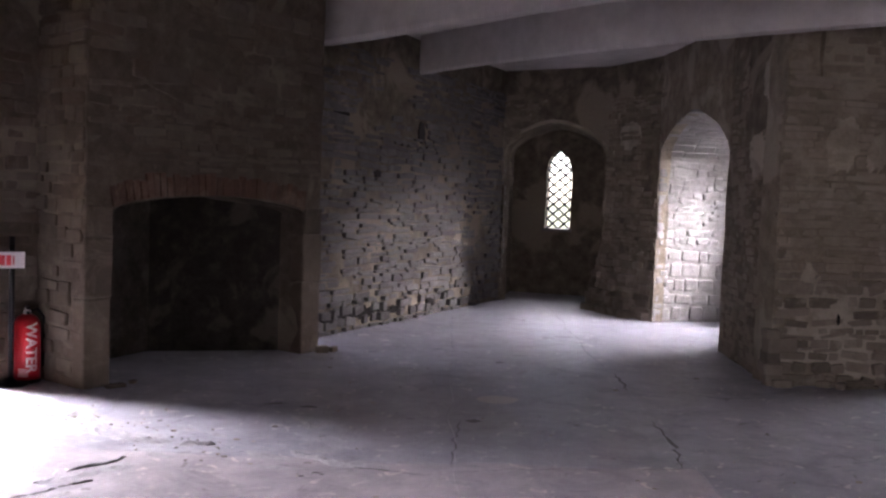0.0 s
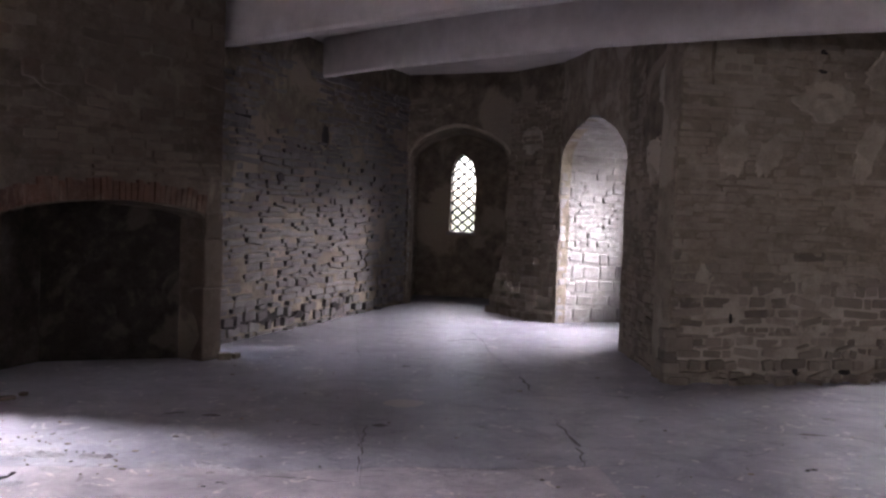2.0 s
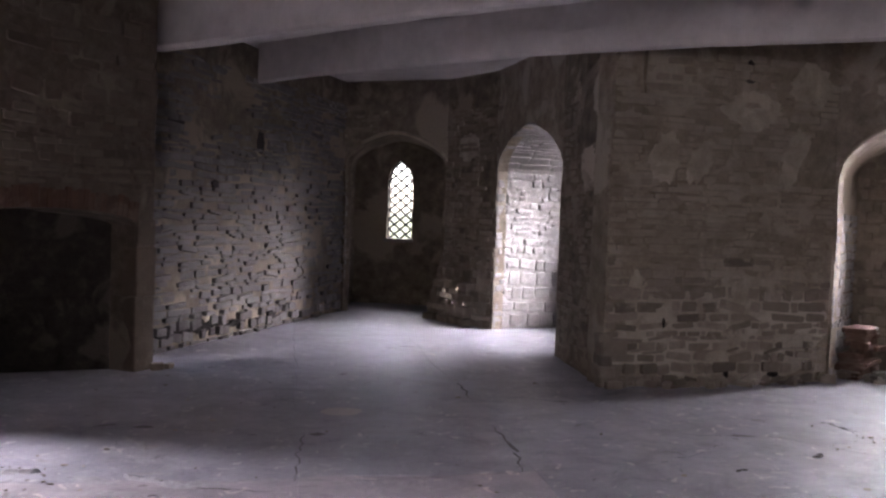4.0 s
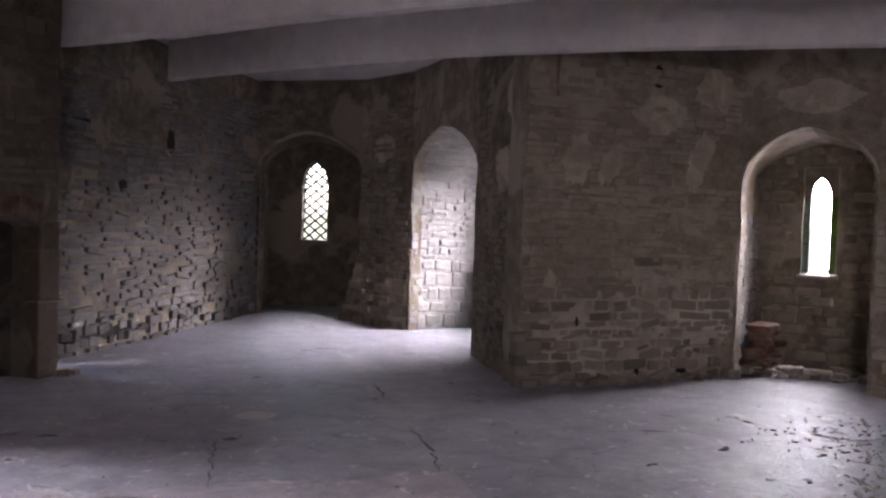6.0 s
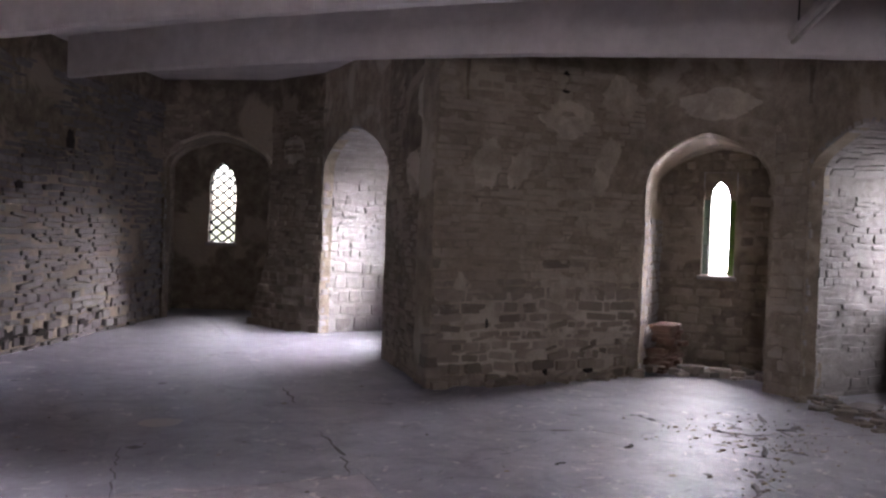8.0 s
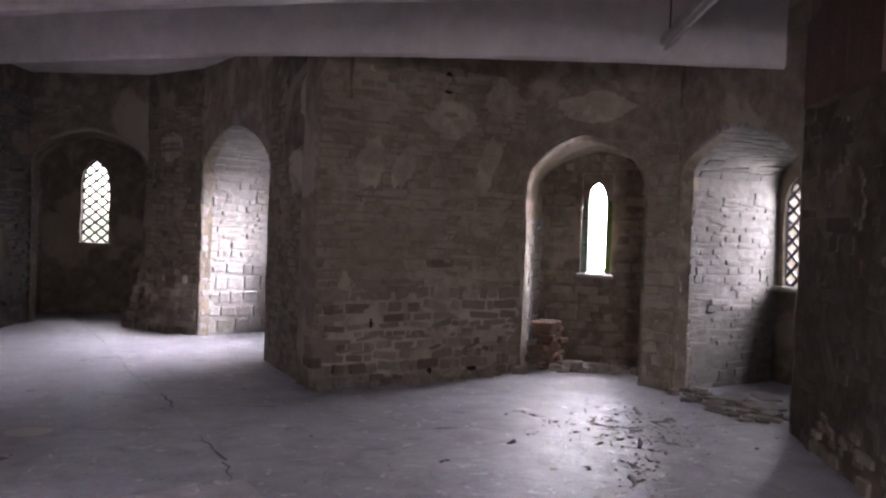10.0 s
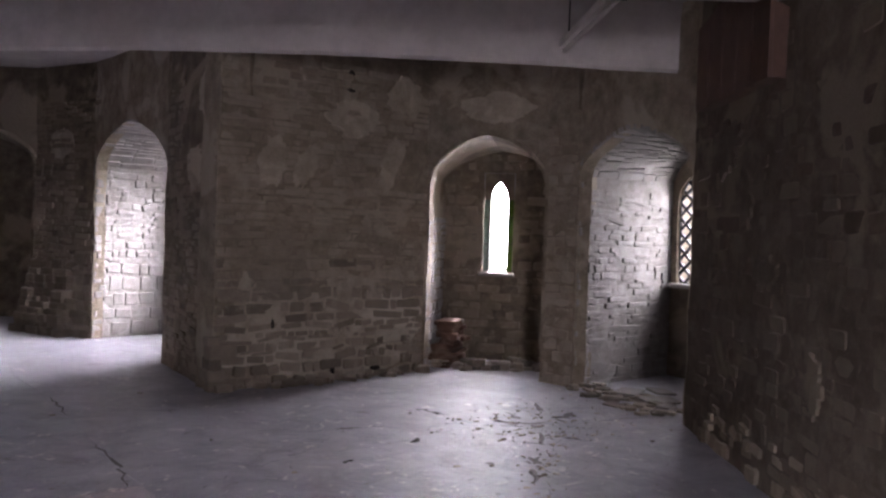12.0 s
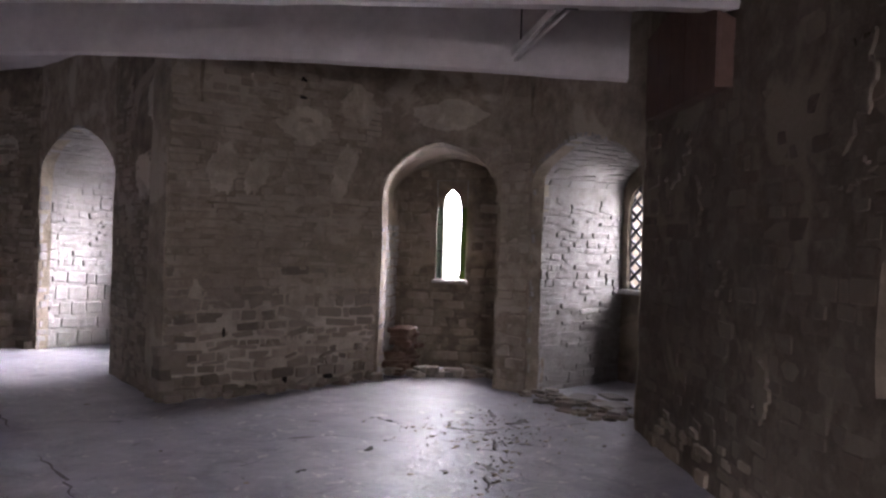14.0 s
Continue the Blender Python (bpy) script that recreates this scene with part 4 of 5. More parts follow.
# chips on the floor, past counting
rnd = random.Random(77)
verts, faces = [], []
for i in range(380):
    k = rnd.random()
    if k < 0.55:
        x, y = 4.75 + rnd.gauss(0, 0.5), 4.35 + rnd.gauss(0, 0.4)
    elif k < 0.75:
        t = rnd.random()
        x, y = 4.7 - 1.6 * t + rnd.gauss(0, 0.07), 4.1 - 1.2 * t + rnd.gauss(0, 0.07)
    elif k < 0.9:
        t = rnd.random()
        x, y = -2.9 + 1.6 * t + rnd.gauss(0, 0.12), 5.5 - 0.9 * t + rnd.gauss(0, 0.15)
    else:
        x, y = rnd.uniform(-2, 3), rnd.uniform(4, 8)
    x, y = plan(x, y)
    r, h, ph = rnd.choice((0.005, 0.007, 0.01, 0.02)) * rnd.uniform(0.7, 1.2), rnd.uniform(0.003, 0.01), rnd.uniform(0, 6)
    o = len(verts)
    n = 6
    for lev, kk in ((0.0, 1.0), (h, 0.7)):
        for j in range(n):
            a = ph + 2 * math.pi * j / n
            q = r * kk * rnd.uniform(0.7, 1.2)
            verts.append((x + 1.5 * q * math.cos(a), y + q * math.sin(a), 0.001 + lev))
    for j in range(n):
        faces.append((o + j, o + (j + 1) % n, o + n + (j + 1) % n, o + n + j))
    faces.append(tuple(o + n + j for j in range(n)))
me = bpy.data.meshes.new("chips")
me.from_pydata(verts, [], faces)
me.materials.append(stone_material("chips_of_stone", [(0.16, 0.15, 0.155), (0.3, 0.29, 0.29), (0.5, 0.48, 0.47)], True))
tagged(new("chips", me), "small chips of slate and mortar scattered over the floor", "debris", kind="stuff")


# ---- floor slabs, joints and cracks ----
XS = [-8.6, 0.1, 1.56, 8.2]
YS = [-4.6, 4.58, 14.0]


def edge_line(p, q, n, seed):
    out = []
    for i in range(n + 1):
        t = i / n
        x, y = p[0] + (q[0] - p[0]) * t, p[1] + (q[1] - p[1]) * t
        k = 0.07 if 0 < i < n else 0.0
        out.append((x + k * noise.noise(Vector((x * 1.7, y * 1.7, seed))), y + k * noise.noise(Vector((x * 1.7, y * 1.7, seed + 9)))))
    return out


def slab(x0, x1, y0, y1):
    n = 60
    loop = edge_line((x0, y0), (x1, y0), n, 1)[:-1] + edge_line((x1, y0), (x1, y1), n, 1)[:-1] + edge_line((x1, y1), (x0, y1), n, 1)[:-1] + edge_line((x0, y1), (x0, y0), n, 1)[:-1]
    cx, cy = (x0 + x1) / 2, (y0 + y1) / 2
    bm = bmesh.new()
    rings = []
    for gap, z in ((0.001, -0.03), (0.001, -0.002), (0.003, 0.0)):
        ring = []
        for x, y in loop:
            fx, fy = (x1 - x0) / 2, (y1 - y0) / 2
            ring.append(bm.verts.new((*plan(cx + (x - cx) * (1 - gap / fx), cy + (y - cy) * (1 - gap / fy)), z)))
        rings.append(ring)
    for r0, r1 in zip(rings, rings[1:]):
        for i in range(len(r0)):
            j = (i + 1) % len(r0)
            bm.faces.new((r0[i], r0[j], r1[j], r1[i]))
    bm.faces.new(rings[-1])
    part("slab", bm, SCREED_WARM if y1 < 5 and x0 < 1 else SCREED, floor_ob)


for x0, x1 in zip(XS, XS[1:]):
    for y0, y1 in zip(YS, YS[1:]):
        slab(x0, x1, y0, y1)


def crack(pts, width, seed):
    rnd = random.Random(seed)
    pts = [plan(*p) for p in pts]
    line = []
    for p, q in zip(pts, pts[1:]):
        n = max(2, int(math.dist(p, q) / 0.06))
        line += [(p[0] + (q[0] - p[0]) * i / n + rnd.uniform(-0.02, 0.02), p[1] + (q[1] - p[1]) * i / n + rnd.uniform(-0.02, 0.02)) for i in range(n)]
    line.append(pts[-1])
    bm = bmesh.new()
    prev = None
    for i, (x, y) in enumerate(line):
        w = 0.65 * width * rnd.uniform(0.3, 1.0) * (1 - abs(2 * i / (len(line) - 1) - 1) ** 4)
        a, b = bm.verts.new((x - w * 0.5, y - w * 0.4, 0.004)), bm.verts.new((x + w * 0.5, y + w * 0.4, 0.004))
        if prev:
            bm.faces.new((prev[0], prev[1], b, a))
        prev = (a, b)
    part("crack", bm, JOINT, floor_ob)


crack([(4.05, 5.35), (4.24, 5.27), (4.33, 4.92)], 0.045, 1)
crack([(2.2, 4.5), (2.43, 4.61), (2.79, 4.74), (3.1, 4.95)], 0.03, 2)
crack([(5.6, 4.3), (4.9, 4.15), (4.3, 3.8), (3.95, 3.55), (3.4, 3.0)], 0.035, 3)
crack([(-0.9, 4.7), (-0.5, 4.45), (0.0, 4.35)], 0.03, 6)
# stands in for a small stick lying on the floor
crack([(0.7, 10.2), (1.0, 10.3), (1.15, 10.2)], 0.05, 7)
crack([(2.9, 5.2), (3.6, 5.0), (4.0, 4.4)], 0.02, 8)

bm = bmesh.new()
px, py = plan(0.45, 6.1)
ring = [bm.verts.new((px + 0.17 * math.cos(a) * (1 + 0.25 * noise.noise(Vector((math.cos(a), math.sin(a), 2)))), py + 0.15 * math.sin(a), 0.004)) for a in [2 * math.pi * i / 18 for i in range(18)]]
bm.faces.new(ring)
part("cement_patch", bm, PALE_MORTAR, floor_ob, "pale cement patch")

def crumbled(x, y, w, h, turn, seed, mat):
    """A ragged spall in the screed."""
    x, y = plan(x, y)
    bm = bmesh.new()
    ring = []
    for i in range(36):
        t = 2 * math.pi * i / 36
        e = Vector((1.4 * math.cos(t), 1.4 * math.sin(t), seed * 2.9))
        r = max(0.45, 1 + 0.5 * noise.noise(e) + 0.4 * noise.noise(e * 2.6) + 0.25 * noise.noise(e * 6))
        a, b = w * r * math.cos(t), h * r * math.sin(t)
        ring.append(bm.verts.new((x + a * math.cos(turn) - b * math.sin(turn), y + a * math.sin(turn) + b * math.cos(turn), 0.004)))
    bm.faces.new(ring)
    part("spall", bm, mat, floor_ob)


SPALL = simple_material("crumbled_screed", (0.24, 0.23, 0.235), 0.95, 0, 0.5, 25.0, 0.008)
SPALL_DARK = simple_material("dark_broken_screed", (0.09, 0.085, 0.085), 0.95, 0, 0.5, 25.0, 0.008)
LIME = simple_material("bare_lime", (0.50, 0.49, 0.505), 0.85, 0, 0.35, 20.0, 0.006)
rnd = random.Random(12)
for i in range(13):
    t = rnd.random()
    crumbled(4.9 - 1.6 * t + rnd.gauss(0, 0.3), 4.6 - 1.4 * t + rnd.gauss(0, 0.22), rnd.uniform(0.03, 0.11), rnd.uniform(0.015, 0.05), rnd.uniform(0, 3.1), i, SPALL)
for i in range(14):
    crumbled(rnd.uniform(-2.2, 3.6), rnd.uniform(4.2, 9.5), rnd.uniform(0.03, 0.1), rnd.uniform(0.012, 0.04), rnd.uniform(-0.4, 0.4), 40 + i, SPALL)
for i in range(16):
    t = rnd.random()
    crumbled(-3.0 + 2.2 * t + rnd.gauss(0, 0.12), 5.35 - 0.75 * t + rnd.gauss(0, 0.14), rnd.uniform(0.04, 0.16), rnd.uniform(0.015, 0.05), rnd.uniform(-0.7, 0.0), 70 + i, LIME)
for i in range(8):
    crumbled(-0.9 + 0.16 * i + rnd.gauss(0, 0.1), 4.75 - 0.05 * i + rnd.gauss(0, 0.1), rnd.uniform(0.03, 0.12), rnd.uniform(0.01, 0.035), rnd.uniform(-0.5, 0.0), 100 + i, LIME)
for i in range(10):
    crumbled(3.7 + rnd.gauss(0, 0.5), 3.6 + rnd.gauss(0, 0.4), rnd.uniform(0.02, 0.07), rnd.uniform(0.01, 0.03), rnd.uniform(0, 3), 130 + i, LIME)

def ridge(pts, wide, high, mat, seed):
    """A crumbled ridge of broken screed and lime along a line on the floor."""
    line = []
    for p, q in zip(pts, pts[1:]):
        n = max(2, int(math.dist(p, q) / 0.03))
        line += [(p[0] + (q[0] - p[0]) * i / n, p[1] + (q[1] - p[1]) * i / n) for i in range(n)]
    line.append(pts[-1])
    bm = bmesh.new()
    rows = []
    m = 12
    for i, (x, y) in enumerate(line):
        a, b = line[max(i - 1, 0)], line[min(i + 1, len(line) - 1)]
        d = (Vector(b) - Vector(a)).normalized()
        n = Vector((-d.y, d.x))
        t = i / (len(line) - 1)
        w = wide * (0.55 + 0.9 * abs(noise.noise(Vector((x * 3, y * 3, seed))))) * (1 - abs(2 * t - 1) ** 5)
        row = []
        for k in range(m + 1):
            v = 2 * k / m - 1
            c = Vector((x, y)) + n * (v * w + 0.05 * noise.noise(Vector((x * 4, y * 4, seed + 3))))
            e = Vector((c.x, c.y, seed * 1.7))
            h = high * (1 - v * v) * max(0.0, 0.35 + 0.9 * noise.noise(e * 9) + 0.6 * noise.noise(e * 23) + 0.3 * noise.noise(e * 50))
            row.append(bm.verts.new((c.x, c.y, h - (0.006 if k in (0, m) or i in (0, len(line) - 1) else 0.001))))
        rows.append(row)
    for r0, r1 in zip(rows, rows[1:]):
        for k in range(m):
            bm.faces.new((r0[k], r0[k + 1], r1[k + 1], r1[k]))
    part("broken_ridge", bm, mat, floor_ob, "crumbled ridge of broken screed")


ridge([(-2.7, 6.87), (-2.4, 6.68), (-1.79, 5.91), (-1.42, 5.73), (-1.08, 5.72)], 0.13, 0.035, LIME, 1)
ridge([(-0.59, 5.58), (-0.27, 5.35), (0.02, 5.25)], 0.07, 0.025, LIME, 2)
ridge([(-0.71, 6.53), (-0.54, 6.19), (-0.41, 6.34)], 0.06, 0.02, LIME, 3)
ridge([(-1.76, 5.08), (-1.66, 5.27), (-1.55, 5.4)], 0.025, 0.018, SPALL, 4)
ridge([(-1.92, 4.65), (-1.76, 4.79), (-1.6, 4.95)], 0.022, 0.016, SPALL, 5)
ridge([(-1.9, 4.9), (-1.7, 5.0), (-1.45, 5.3)], 0.1, 0.02, LIME, 6)
ridge([(-0.52, 5.08), (-0.41, 5.17), (-0.3, 5.14)], 0.03, 0.014, SPALL_DARK, 7)
ridge([(-2.0, 6.0), (-1.97, 5.92), (-1.9, 5.9)], 0.03, 0.02, SPALL, 8)
ridge([(5.9, 6.2), (5.6, 5.85)], 0.035, 0.012, SPALL, 9)
ridge([(5.15, 5.36), (5.0, 5.2), (4.8, 5.0)], 0.03, 0.012, SPALL, 15)
ridge([(4.6, 4.8), (4.3, 4.5), (4.0, 4.22)], 0.03, 0.012, SPALL, 16)
ridge([(5.1, 5.95), (5.04, 5.8), (5.2, 5.6), (5.45, 5.55)], 0.04, 0.012, SPALL, 10)
ridge([(3.95, 5.5), (4.03, 5.54), (4.12, 5.62)], 0.03, 0.02, SPALL_DARK, 11)
ridge([(3.2, 5.24), (3.25, 5.27), (3.33, 5.3)], 0.03, 0.014, SPALL_DARK, 12)
ridge([(5.9, 5.75), (5.7, 5.62), (5.55, 5.66)], 0.06, 0.016, SPALL, 13)
ridge([(4.7, 6.52), (4.81, 6.43), (4.76, 6.12)], 0.022, 0.016, SPALL_DARK, 14)

# strong lengths of the floor joints, where the edges have broken away
crack([(1.6, 7.2), (1.62, 6.9), (1.58, 6.5)], 0.05, 11)
crack([(1.55, 5.6), (1.57, 5.1), (1.5, 4.7), (1.45, 4.55)], 0.05, 12)
crack([(0.15, 5.5), (0.1, 5.0), (0.08, 4.5)], 0.03, 13)
crack([(-0.2, 4.35), (0.4, 4.5), (1.0, 4.55), (1.75, 4.58)], 0.018, 14)
crack([(1.9, 6.6), (2.3, 6.3), (2.8, 6.35)], 0.02, 15)
crack([(-0.6, 7.9), (-0.1, 8.1), (0.6, 7.8)], 0.02, 16)
crack([(5.1, 4.2), (5.6, 4.05), (5.9, 3.95)], 0.03, 17)


# ---- plaster remains, and the painted shade of hollows, on the walls ----
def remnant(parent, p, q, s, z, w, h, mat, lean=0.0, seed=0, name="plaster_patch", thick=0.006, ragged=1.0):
    """A ragged island of plaster that still clings to the wall, or a dark blob painted as a hole's shade."""
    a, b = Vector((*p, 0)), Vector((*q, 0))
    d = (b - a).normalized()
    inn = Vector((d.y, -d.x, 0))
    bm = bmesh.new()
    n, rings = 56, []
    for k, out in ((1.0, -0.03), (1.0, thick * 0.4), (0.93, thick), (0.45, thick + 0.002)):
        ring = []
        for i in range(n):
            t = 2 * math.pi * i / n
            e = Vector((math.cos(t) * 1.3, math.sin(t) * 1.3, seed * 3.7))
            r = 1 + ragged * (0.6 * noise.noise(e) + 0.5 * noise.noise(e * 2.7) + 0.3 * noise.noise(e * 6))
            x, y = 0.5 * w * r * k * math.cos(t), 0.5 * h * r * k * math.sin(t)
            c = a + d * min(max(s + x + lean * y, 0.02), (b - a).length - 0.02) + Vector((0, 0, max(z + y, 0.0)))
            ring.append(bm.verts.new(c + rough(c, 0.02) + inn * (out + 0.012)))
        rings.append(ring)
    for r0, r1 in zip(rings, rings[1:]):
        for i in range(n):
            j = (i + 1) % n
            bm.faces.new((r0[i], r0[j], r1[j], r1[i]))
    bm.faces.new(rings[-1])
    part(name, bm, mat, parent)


remnant(w_d, BLOCK, D_END, 1.27, 0.5, 2.5, 0.9, FOOT_LIME, 0.0, 81, thick=0.001, ragged=0.7)
remnant(w_d, BLOCK, D_END, 0.31, 0.75, 0.20, 0.8, PATCH, 0.0, 84, thick=0.002, ragged=0.6)
remnant(w_right, N4_END, REAR_R, 2.68, 0.8, 0.23, 0.3, SHADED_LIME, 0.0, 99, thick=0.009, ragged=0.8)
remnant(w_right, N4_END, REAR_R, 0.93, 2.3, 0.58, 0.4, SHADED_LIME, 0.0, 100, thick=0.009, ragged=0.8)
# near-black patches that paint the shade of holes and gaps; nothing is cut
HOLE_SHADE = simple_material("painted_hole_shade", (0.035, 0.03, 0.027), 1.0, 0, 0.4, 20.0, 0.01)
remnant(w_a, LEFT_END, A_END, 1.06, 0.2, 1.42, 0.16, HOLE_SHADE, 0.0, 61, "hollow_shade", -0.009)
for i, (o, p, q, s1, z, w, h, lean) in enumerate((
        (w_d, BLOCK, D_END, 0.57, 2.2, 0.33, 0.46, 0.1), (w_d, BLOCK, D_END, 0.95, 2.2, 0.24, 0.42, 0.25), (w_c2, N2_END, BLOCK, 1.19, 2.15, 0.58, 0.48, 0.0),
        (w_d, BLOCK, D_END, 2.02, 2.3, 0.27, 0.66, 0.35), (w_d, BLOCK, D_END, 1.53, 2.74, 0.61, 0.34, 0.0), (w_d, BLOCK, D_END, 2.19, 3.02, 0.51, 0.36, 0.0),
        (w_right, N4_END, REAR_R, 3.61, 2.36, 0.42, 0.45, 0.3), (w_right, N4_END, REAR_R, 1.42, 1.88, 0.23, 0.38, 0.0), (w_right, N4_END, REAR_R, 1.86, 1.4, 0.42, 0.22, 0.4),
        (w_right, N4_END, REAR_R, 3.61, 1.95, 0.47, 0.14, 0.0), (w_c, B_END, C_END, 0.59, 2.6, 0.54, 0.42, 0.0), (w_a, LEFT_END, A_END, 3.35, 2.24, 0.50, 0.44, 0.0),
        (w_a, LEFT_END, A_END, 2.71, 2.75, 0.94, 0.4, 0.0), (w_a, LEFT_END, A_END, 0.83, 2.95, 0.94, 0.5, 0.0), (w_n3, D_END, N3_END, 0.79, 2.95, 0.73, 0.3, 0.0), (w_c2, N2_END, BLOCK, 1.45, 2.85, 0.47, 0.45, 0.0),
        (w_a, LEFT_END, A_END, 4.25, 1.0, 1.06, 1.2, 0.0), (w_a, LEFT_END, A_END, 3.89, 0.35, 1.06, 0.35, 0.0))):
    remnant(o, p, q, s1, z, w, h, SHADED_LIME if o is w_right else MORTAR if o is w_a else PATCH, lean, i, thick=0.012 if o is w_d else 0.009 if o is w_right else 0.001, ragged=0.8 if o is w_right else 0.5)
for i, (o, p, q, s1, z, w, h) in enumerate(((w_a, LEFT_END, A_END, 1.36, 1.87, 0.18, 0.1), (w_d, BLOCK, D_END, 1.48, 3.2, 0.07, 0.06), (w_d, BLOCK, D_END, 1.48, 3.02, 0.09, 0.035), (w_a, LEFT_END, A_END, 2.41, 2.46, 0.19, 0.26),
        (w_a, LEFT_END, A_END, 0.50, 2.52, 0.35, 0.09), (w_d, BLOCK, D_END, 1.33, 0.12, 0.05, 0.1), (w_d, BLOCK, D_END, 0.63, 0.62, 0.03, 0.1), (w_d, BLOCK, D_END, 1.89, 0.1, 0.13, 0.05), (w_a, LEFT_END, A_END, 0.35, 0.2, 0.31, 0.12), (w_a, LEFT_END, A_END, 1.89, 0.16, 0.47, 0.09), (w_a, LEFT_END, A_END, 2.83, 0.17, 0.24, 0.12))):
    remnant(o, p, q, s1, z, w, h, HOLE_SHADE, 0.0, 40 + i, "hollow_shade", 0.004 if z > 1 else 0.02, 0.5)

def lay_vault(parent, front, back, spring, apex, spring_b, apex_b, key, tall, wide, proud, seed, upto=0.75, sure=0.92):
    """Thin courses that run along a vault, from its springing over the crown."""
    rnd = random.Random(seed)
    (a, b), (c, d) = [[Vector(p) for p in q] for q in (front, back)]

    def spot(u, v):
        p, q = a.lerp(b, u), c.lerp(d, u)
        g = p.lerp(q, v)
        z0 = arch_height(u, 0, 1, spring, apex)
        z1 = arch_height(u, 0, 1, spring_b, apex_b)
        return Vector((g.x, g.y, z0 + (z1 - z0) * v))

    span, deep = (b - a).length, (c - a).length
    u = 0.004
    while u < upto:
        steep = max(0.25, min(1.0, (spot(u + 0.01, 0) - spot(u, 0)).length / (0.01 * span)))
        step = rnd.uniform(*tall) / (span * max(1.0, steep))
        v = rnd.uniform(-0.1, 0.0)
        while v < 0.98:
            w = rnd.uniform(*wide) / deep
            lo, hi = max(v, 0.0), min(v + w, 1.0)
            v += w
            if hi - lo < 0.03 or rnd.random() > sure:
                continue
            p, q = spot(u, (lo + hi) / 2), spot(min(u + step, 1), (lo + hi) / 2)
            x = (spot(u, hi) - spot(u, lo))
            y = q - p
            n = x.cross(y).normalized()
            if n.z > 0:
                n = -n
            mid = (p + q) / 2 + rough((p + q) / 2, 0.02) + n * (rnd.uniform(*proud) - 0.05)
            xe, ye = x.normalized(), y.normalized()
            ob = new("stone", KINDS[key][0][rnd.randrange(9)])
            ob.parent = parent
            lx, ly = x.length * 0.98, y.length * rnd.uniform(0.78, 0.98)
            ob.matrix_world = Matrix(((xe.x * lx, ye.x * ly, n.x * 0.05, mid.x), (xe.y * lx, ye.y * ly, n.y * 0.05, mid.y), (xe.z * lx, ye.z * ly, n.z * 0.05, mid.z), (0, 0, 0, 1)))
        u += step


# ---- stonework of the walls ----
near_eye = lambda c: abs(c.z - 0.9)
THIN, LONG = (0.04, 0.095), (0.12, 0.4)
lay(w_a, LEFT_END, A_END, 0.0, 0.38, (0.05, 0.13), (0.08, 0.26), "grey", (0.0, 0.08), keep=lambda c, r: r.random() < 0.78, seed=32, lean=0.1, fill=(0.96, 0.78, 1.0))
lay(w_a, LEFT_END, A_END, 0.36, 3.3, (0.035, 0.095), (0.12, 0.5), "grey", (-0.004, 0.045), keep=lambda c, r: r.random() < 0.94 and patchy(0.4, 1.2, 0.16)(c, r), seed=2, first=near_eye, lean=0.045, fill=(1.0, 0.76, 1.0))
hole_b = (0.04, len_b - 0.04, 0.0, 2.36, 2.84)
lay(w_b, A_END, B_END, 2.36, 3.3, THIN, LONG, "stone", (-0.01, 0.012), hole_b, patchy(0.1), 3)
lay(w_c, B_END, C_END, 0.85, 3.2, THIN, (0.1, 0.3), "stone", (0.0, 0.03), keep=patchy(0.4), seed=4)
lay(w_n2, C_END, N2_END, 2.24, 3.2, THIN, LONG, "stone", (-0.01, 0.01), (0.02, len_n2 - 0.02, 0.0, 2.24, 2.80), patchy(0.1), 5)
lay(w_c2, N2_END, BLOCK, 0.0, 3.2, THIN, LONG, "stone", (-0.006, 0.014), keep=patchy(0.4, 1.0, 0.45), seed=6)
lay(w_d, BLOCK, D_END, 0.0, 0.36, (0.07, 0.2), (0.08, 0.32), "foot", (0.018, 0.06), keep=lambda c, r: r.random() < 0.88, seed=7, lean=0.16, fill=(0.9, 0.72, 0.98))
lay(w_d, BLOCK, D_END, 0.34, 0.98, (0.04, 0.15), (0.06, 0.44), "foot", (0.015, 0.026), keep=lambda c, r: r.random() < 0.96, seed=29, lean=0.09, fill=(0.955, 0.8, 0.97))
lay(w_d, BLOCK, D_END, 0.92, 1.3, (0.06, 0.12), (0.14, 0.4), "foot", (0.008, 0.02), keep=lambda c, r: r.random() < 0.9 - (c.z - 0.92) * 2.0, seed=28, fill=(0.95, 0.85, 1.0))
lay(w_d, BLOCK, D_END, 0.98, 3.3, (0.035, 0.085), (0.16, 0.6), "smear", (-0.002, 0.016), keep=patchy(0.55, 1.0, 0.35), seed=8, first=near_eye, lean=0.02)
lay(w_n3, D_END, N3_END, 2.12, 3.2, THIN, LONG, "smear", (-0.01, 0.01), (0.03, len_n3 - 0.03, 0.0, 2.12, 2.66), patchy(0.1), 9)


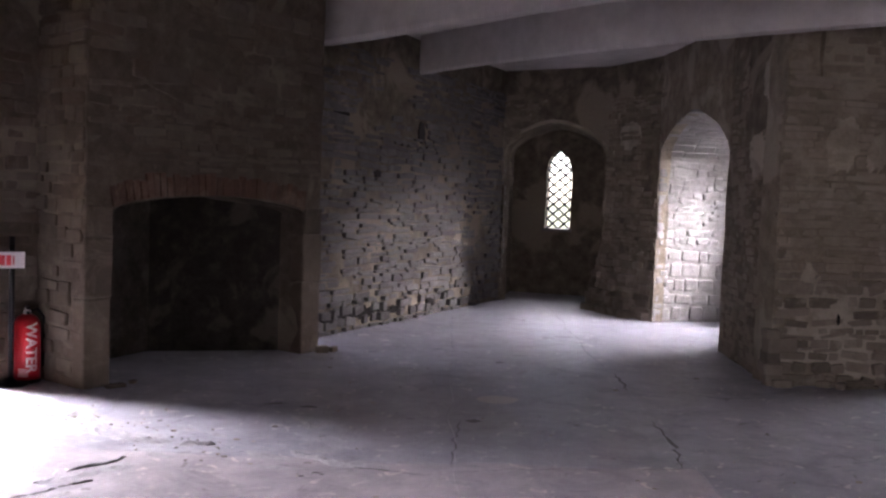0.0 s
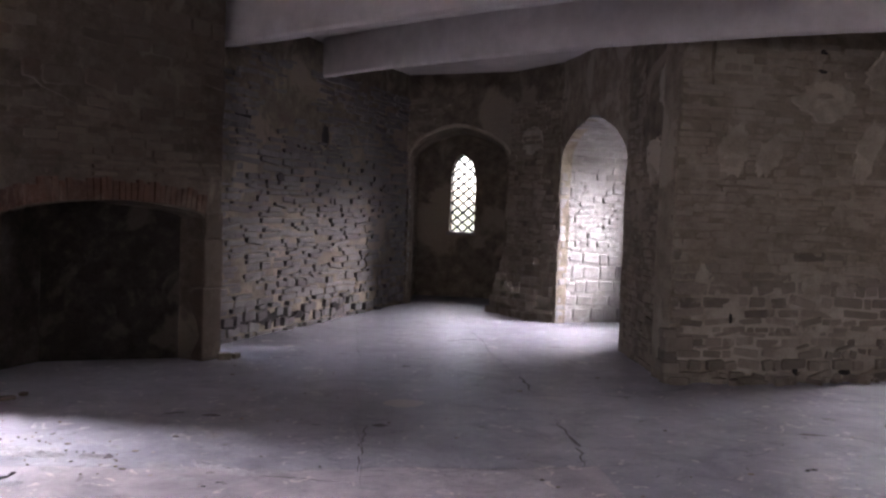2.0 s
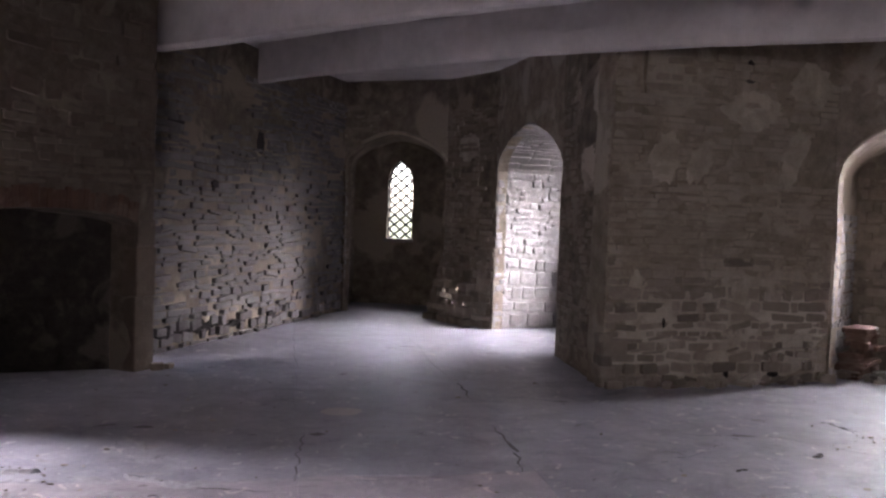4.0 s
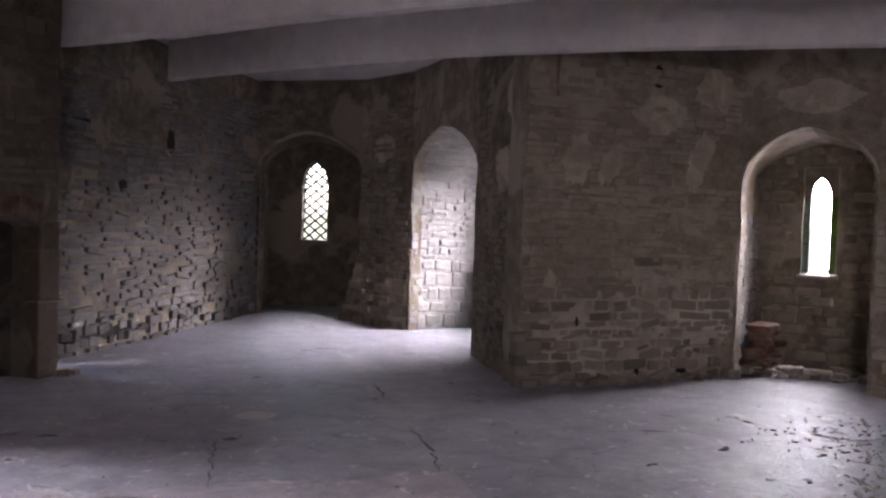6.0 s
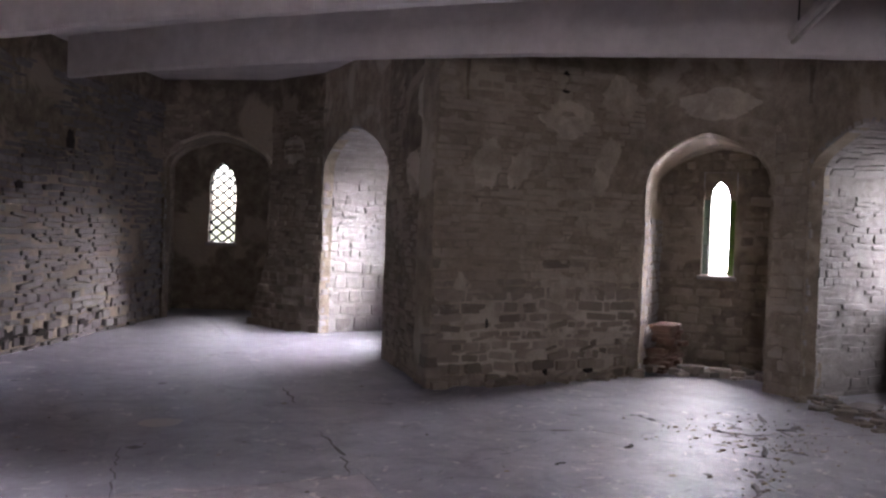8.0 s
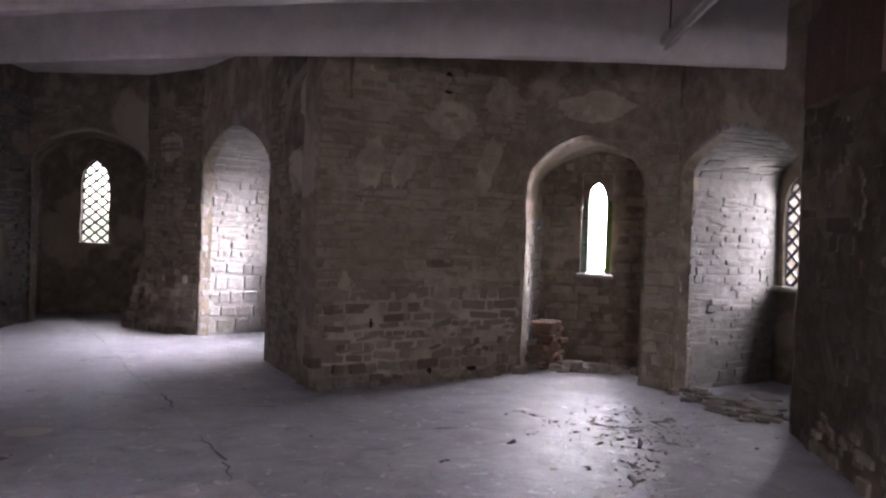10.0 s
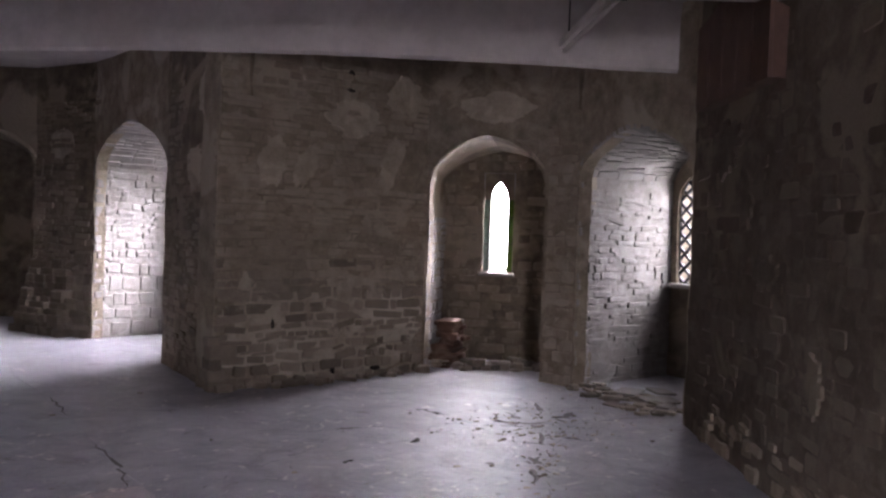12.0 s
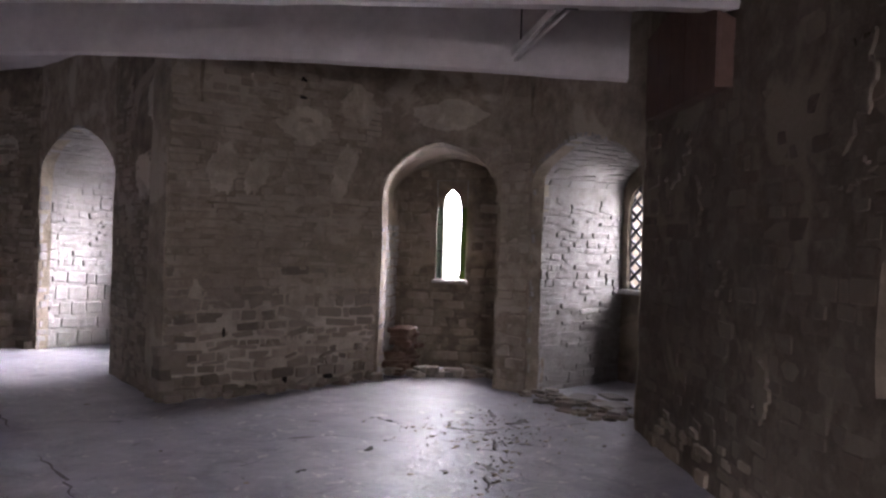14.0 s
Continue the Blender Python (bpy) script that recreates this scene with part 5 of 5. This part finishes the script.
def quoins(parent, at, left, right, z0, z1, tall, key, proud, seed):
    """Worn stones that turn an outer corner, one over the other."""
    rnd = random.Random(seed)
    u, v = (Vector(left) - Vector(at)).normalized(), (Vector(right) - Vector(at)).normalized()
    z = z0
    while z < z1:
        h = rnd.uniform(*tall)
        along_it = u if rnd.random() < 0.5 else v
        other = v if along_it is u else u
        ln, dp = rnd.uniform(0.16, 0.34), rnd.uniform(0.12, 0.2)
        out = rnd.uniform(*proud)
        c = Vector(at) + along_it * (ln / 2 - out) + other * (dp / 2 - out)
        ob = new("stone", KINDS[key][0][rnd.randrange(9)])
        ob.parent = parent
        turn = math.atan2(along_it.y, along_it.x) + rnd.gauss(0, 0.05)
        ob.matrix_world = Matrix.Translation((c.x, c.y, z)) @ Matrix.Rotation(turn, 4, "Z") @ Matrix.Rotation(rnd.uniform(-0.04, 0.04), 4, "Y") @ Matrix.Diagonal((ln, dp, h * 1.04, 1))
        z += h


quoins(w_d, BLOCK, N2_END, D_END, 0.0, 0.45, (0.07, 0.15), "foot", (0.03, 0.1), 61)
lay(w_p34, N3_END, P34_END, 0.0, 3.2, (0.07, 0.15), (0.14, 0.3), "smear", (-0.005, 0.014), keep=patchy(0.2), seed=10)
lay(w_n4, P34_END, N4_END, 2.16, 3.2, THIN, LONG, "smear", (-0.01, 0.01), (0.02, len_n4 - 0.02, 0.0, 2.16, 2.63), patchy(0.1), 11)
# dark stones here carry the south wall's shade in their colour
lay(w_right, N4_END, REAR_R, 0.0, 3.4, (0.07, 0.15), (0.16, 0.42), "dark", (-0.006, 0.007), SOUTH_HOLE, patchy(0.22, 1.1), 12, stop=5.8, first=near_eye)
lay(w_right, N4_END, REAR_R, 0.0, 0.34, (0.05, 0.13), (0.07, 0.24), "stone", (0.004, 0.04), keep=lambda c, r: r.random() < 0.75 - c.z * 1.2, seed=52, start=0.35, stop=5.4, lean=0.1, fill=(0.96, 0.8, 1.0))
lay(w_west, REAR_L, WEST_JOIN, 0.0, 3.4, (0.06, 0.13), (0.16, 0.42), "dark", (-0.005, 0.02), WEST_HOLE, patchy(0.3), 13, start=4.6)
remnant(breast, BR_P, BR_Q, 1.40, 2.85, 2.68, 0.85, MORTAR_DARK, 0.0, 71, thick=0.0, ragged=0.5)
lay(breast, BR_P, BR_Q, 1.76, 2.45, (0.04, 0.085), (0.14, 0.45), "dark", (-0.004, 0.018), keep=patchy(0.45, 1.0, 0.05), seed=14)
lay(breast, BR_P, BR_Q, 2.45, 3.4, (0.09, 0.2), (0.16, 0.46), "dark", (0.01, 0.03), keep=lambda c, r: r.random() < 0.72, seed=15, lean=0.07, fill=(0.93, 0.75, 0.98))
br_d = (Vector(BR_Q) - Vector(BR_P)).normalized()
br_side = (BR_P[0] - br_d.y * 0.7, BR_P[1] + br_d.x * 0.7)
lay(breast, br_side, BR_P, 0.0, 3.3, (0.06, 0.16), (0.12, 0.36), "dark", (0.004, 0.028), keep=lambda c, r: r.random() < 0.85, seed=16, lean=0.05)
lay(e2, C_END, N2_BACK[0], 0.0, 1.0, (0.12, 0.24), (0.12, 0.34), "pale", (0.0, 0.025), keep=patchy(0.45, 2.6, 0.1), seed=15, lean=0.05, fill=(0.96, 0.82, 0.98))
lay(e2, C_END, N2_BACK[0], 0.0, 2.2, (0.05, 0.16), (0.12, 0.24), "pale", (0.022, 0.04), keep=lambda c, r: r.random() < 0.85, seed=48, stop=0.24, lean=0.06)
lay(e2, C_END, N2_BACK[0], 1.0, 2.25, (0.035, 0.11), (0.08, 0.34), "pale", (-0.008, 0.026), keep=patchy(0.4, 3.0, 0.15), seed=35, lean=0.1, fill=(0.99, 0.74, 1.0))
lay(e4, P34_END, N4_BACK[0], 0.0, 2.1, (0.03, 0.095), (0.1, 0.38), "pale", (-0.008, 0.018), keep=patchy(0.5, 2.6, 0.1), seed=16, lean=0.07, fill=(0.99, 0.76, 1.0))
lay(e4, P34_END, N4_BACK[0], 0.0, 2.14, (0.04, 0.12), (0.1, 0.26), "pale", (0.022, 0.036), keep=lambda c, r: r.random() < 0.9, seed=46, stop=0.24, lean=0.05)
# pale stones paint the window light on this jamb
lay(e3, D_END, N3_BACK[0], 0.0, 1.75, (0.05, 0.12), (0.1, 0.26), "pale", (0.0, 0.02), keep=patchy(0.5), seed=17)
lay(e3, D_END, N3_BACK[0], 0.0, 1.7, (0.05, 0.12), (0.12, 0.24), "pale", (0.03, 0.05), keep=lambda c, r: r.random() < 0.9, seed=47, stop=0.24, lean=0.06)
lay(ww3, along(N3_BACK[0], N3_BACK[1], -0.3), along(N3_BACK[1], N3_BACK[0], -0.3), 0.0, 2.6, (0.07, 0.14), (0.14, 0.34), "stone", (-0.005, 0.016), (W3[0] + 0.24, W3[1] + 0.36, W3[2] - 0.08, W3[3], W3[4]), patchy(0.25), 18, start=0.25, stop=2.0)
lay(e1, A_END, N1_BACK[0], 0.0, 2.3, (0.07, 0.13), (0.12, 0.3), "stone", (0.0, 0.02), keep=patchy(0.4), seed=20)
# pale strip: the lit edge of the jamb, put into the stone colour
lay(e1, A_END, N1_BACK[0], 0.5, 2.1, (0.05, 0.12), (0.12, 0.24), "pale", (0.045, 0.07), seed=50, stop=0.26, lean=0.05)

lay_vault(e2, (C_END, N2_END), N2_BACK, 2.24, 2.80, 2.24, 2.74, "pale", (0.05, 0.11), (0.2, 0.6), (0.004, 0.02), 91, 0.6)
lay_vault(e4, (P34_END, N4_END), N4_BACK, 2.16, 2.63, 2.2, 2.6, "pale", (0.04, 0.1), (0.18, 0.5), (0.004, 0.022), 92, 0.7)
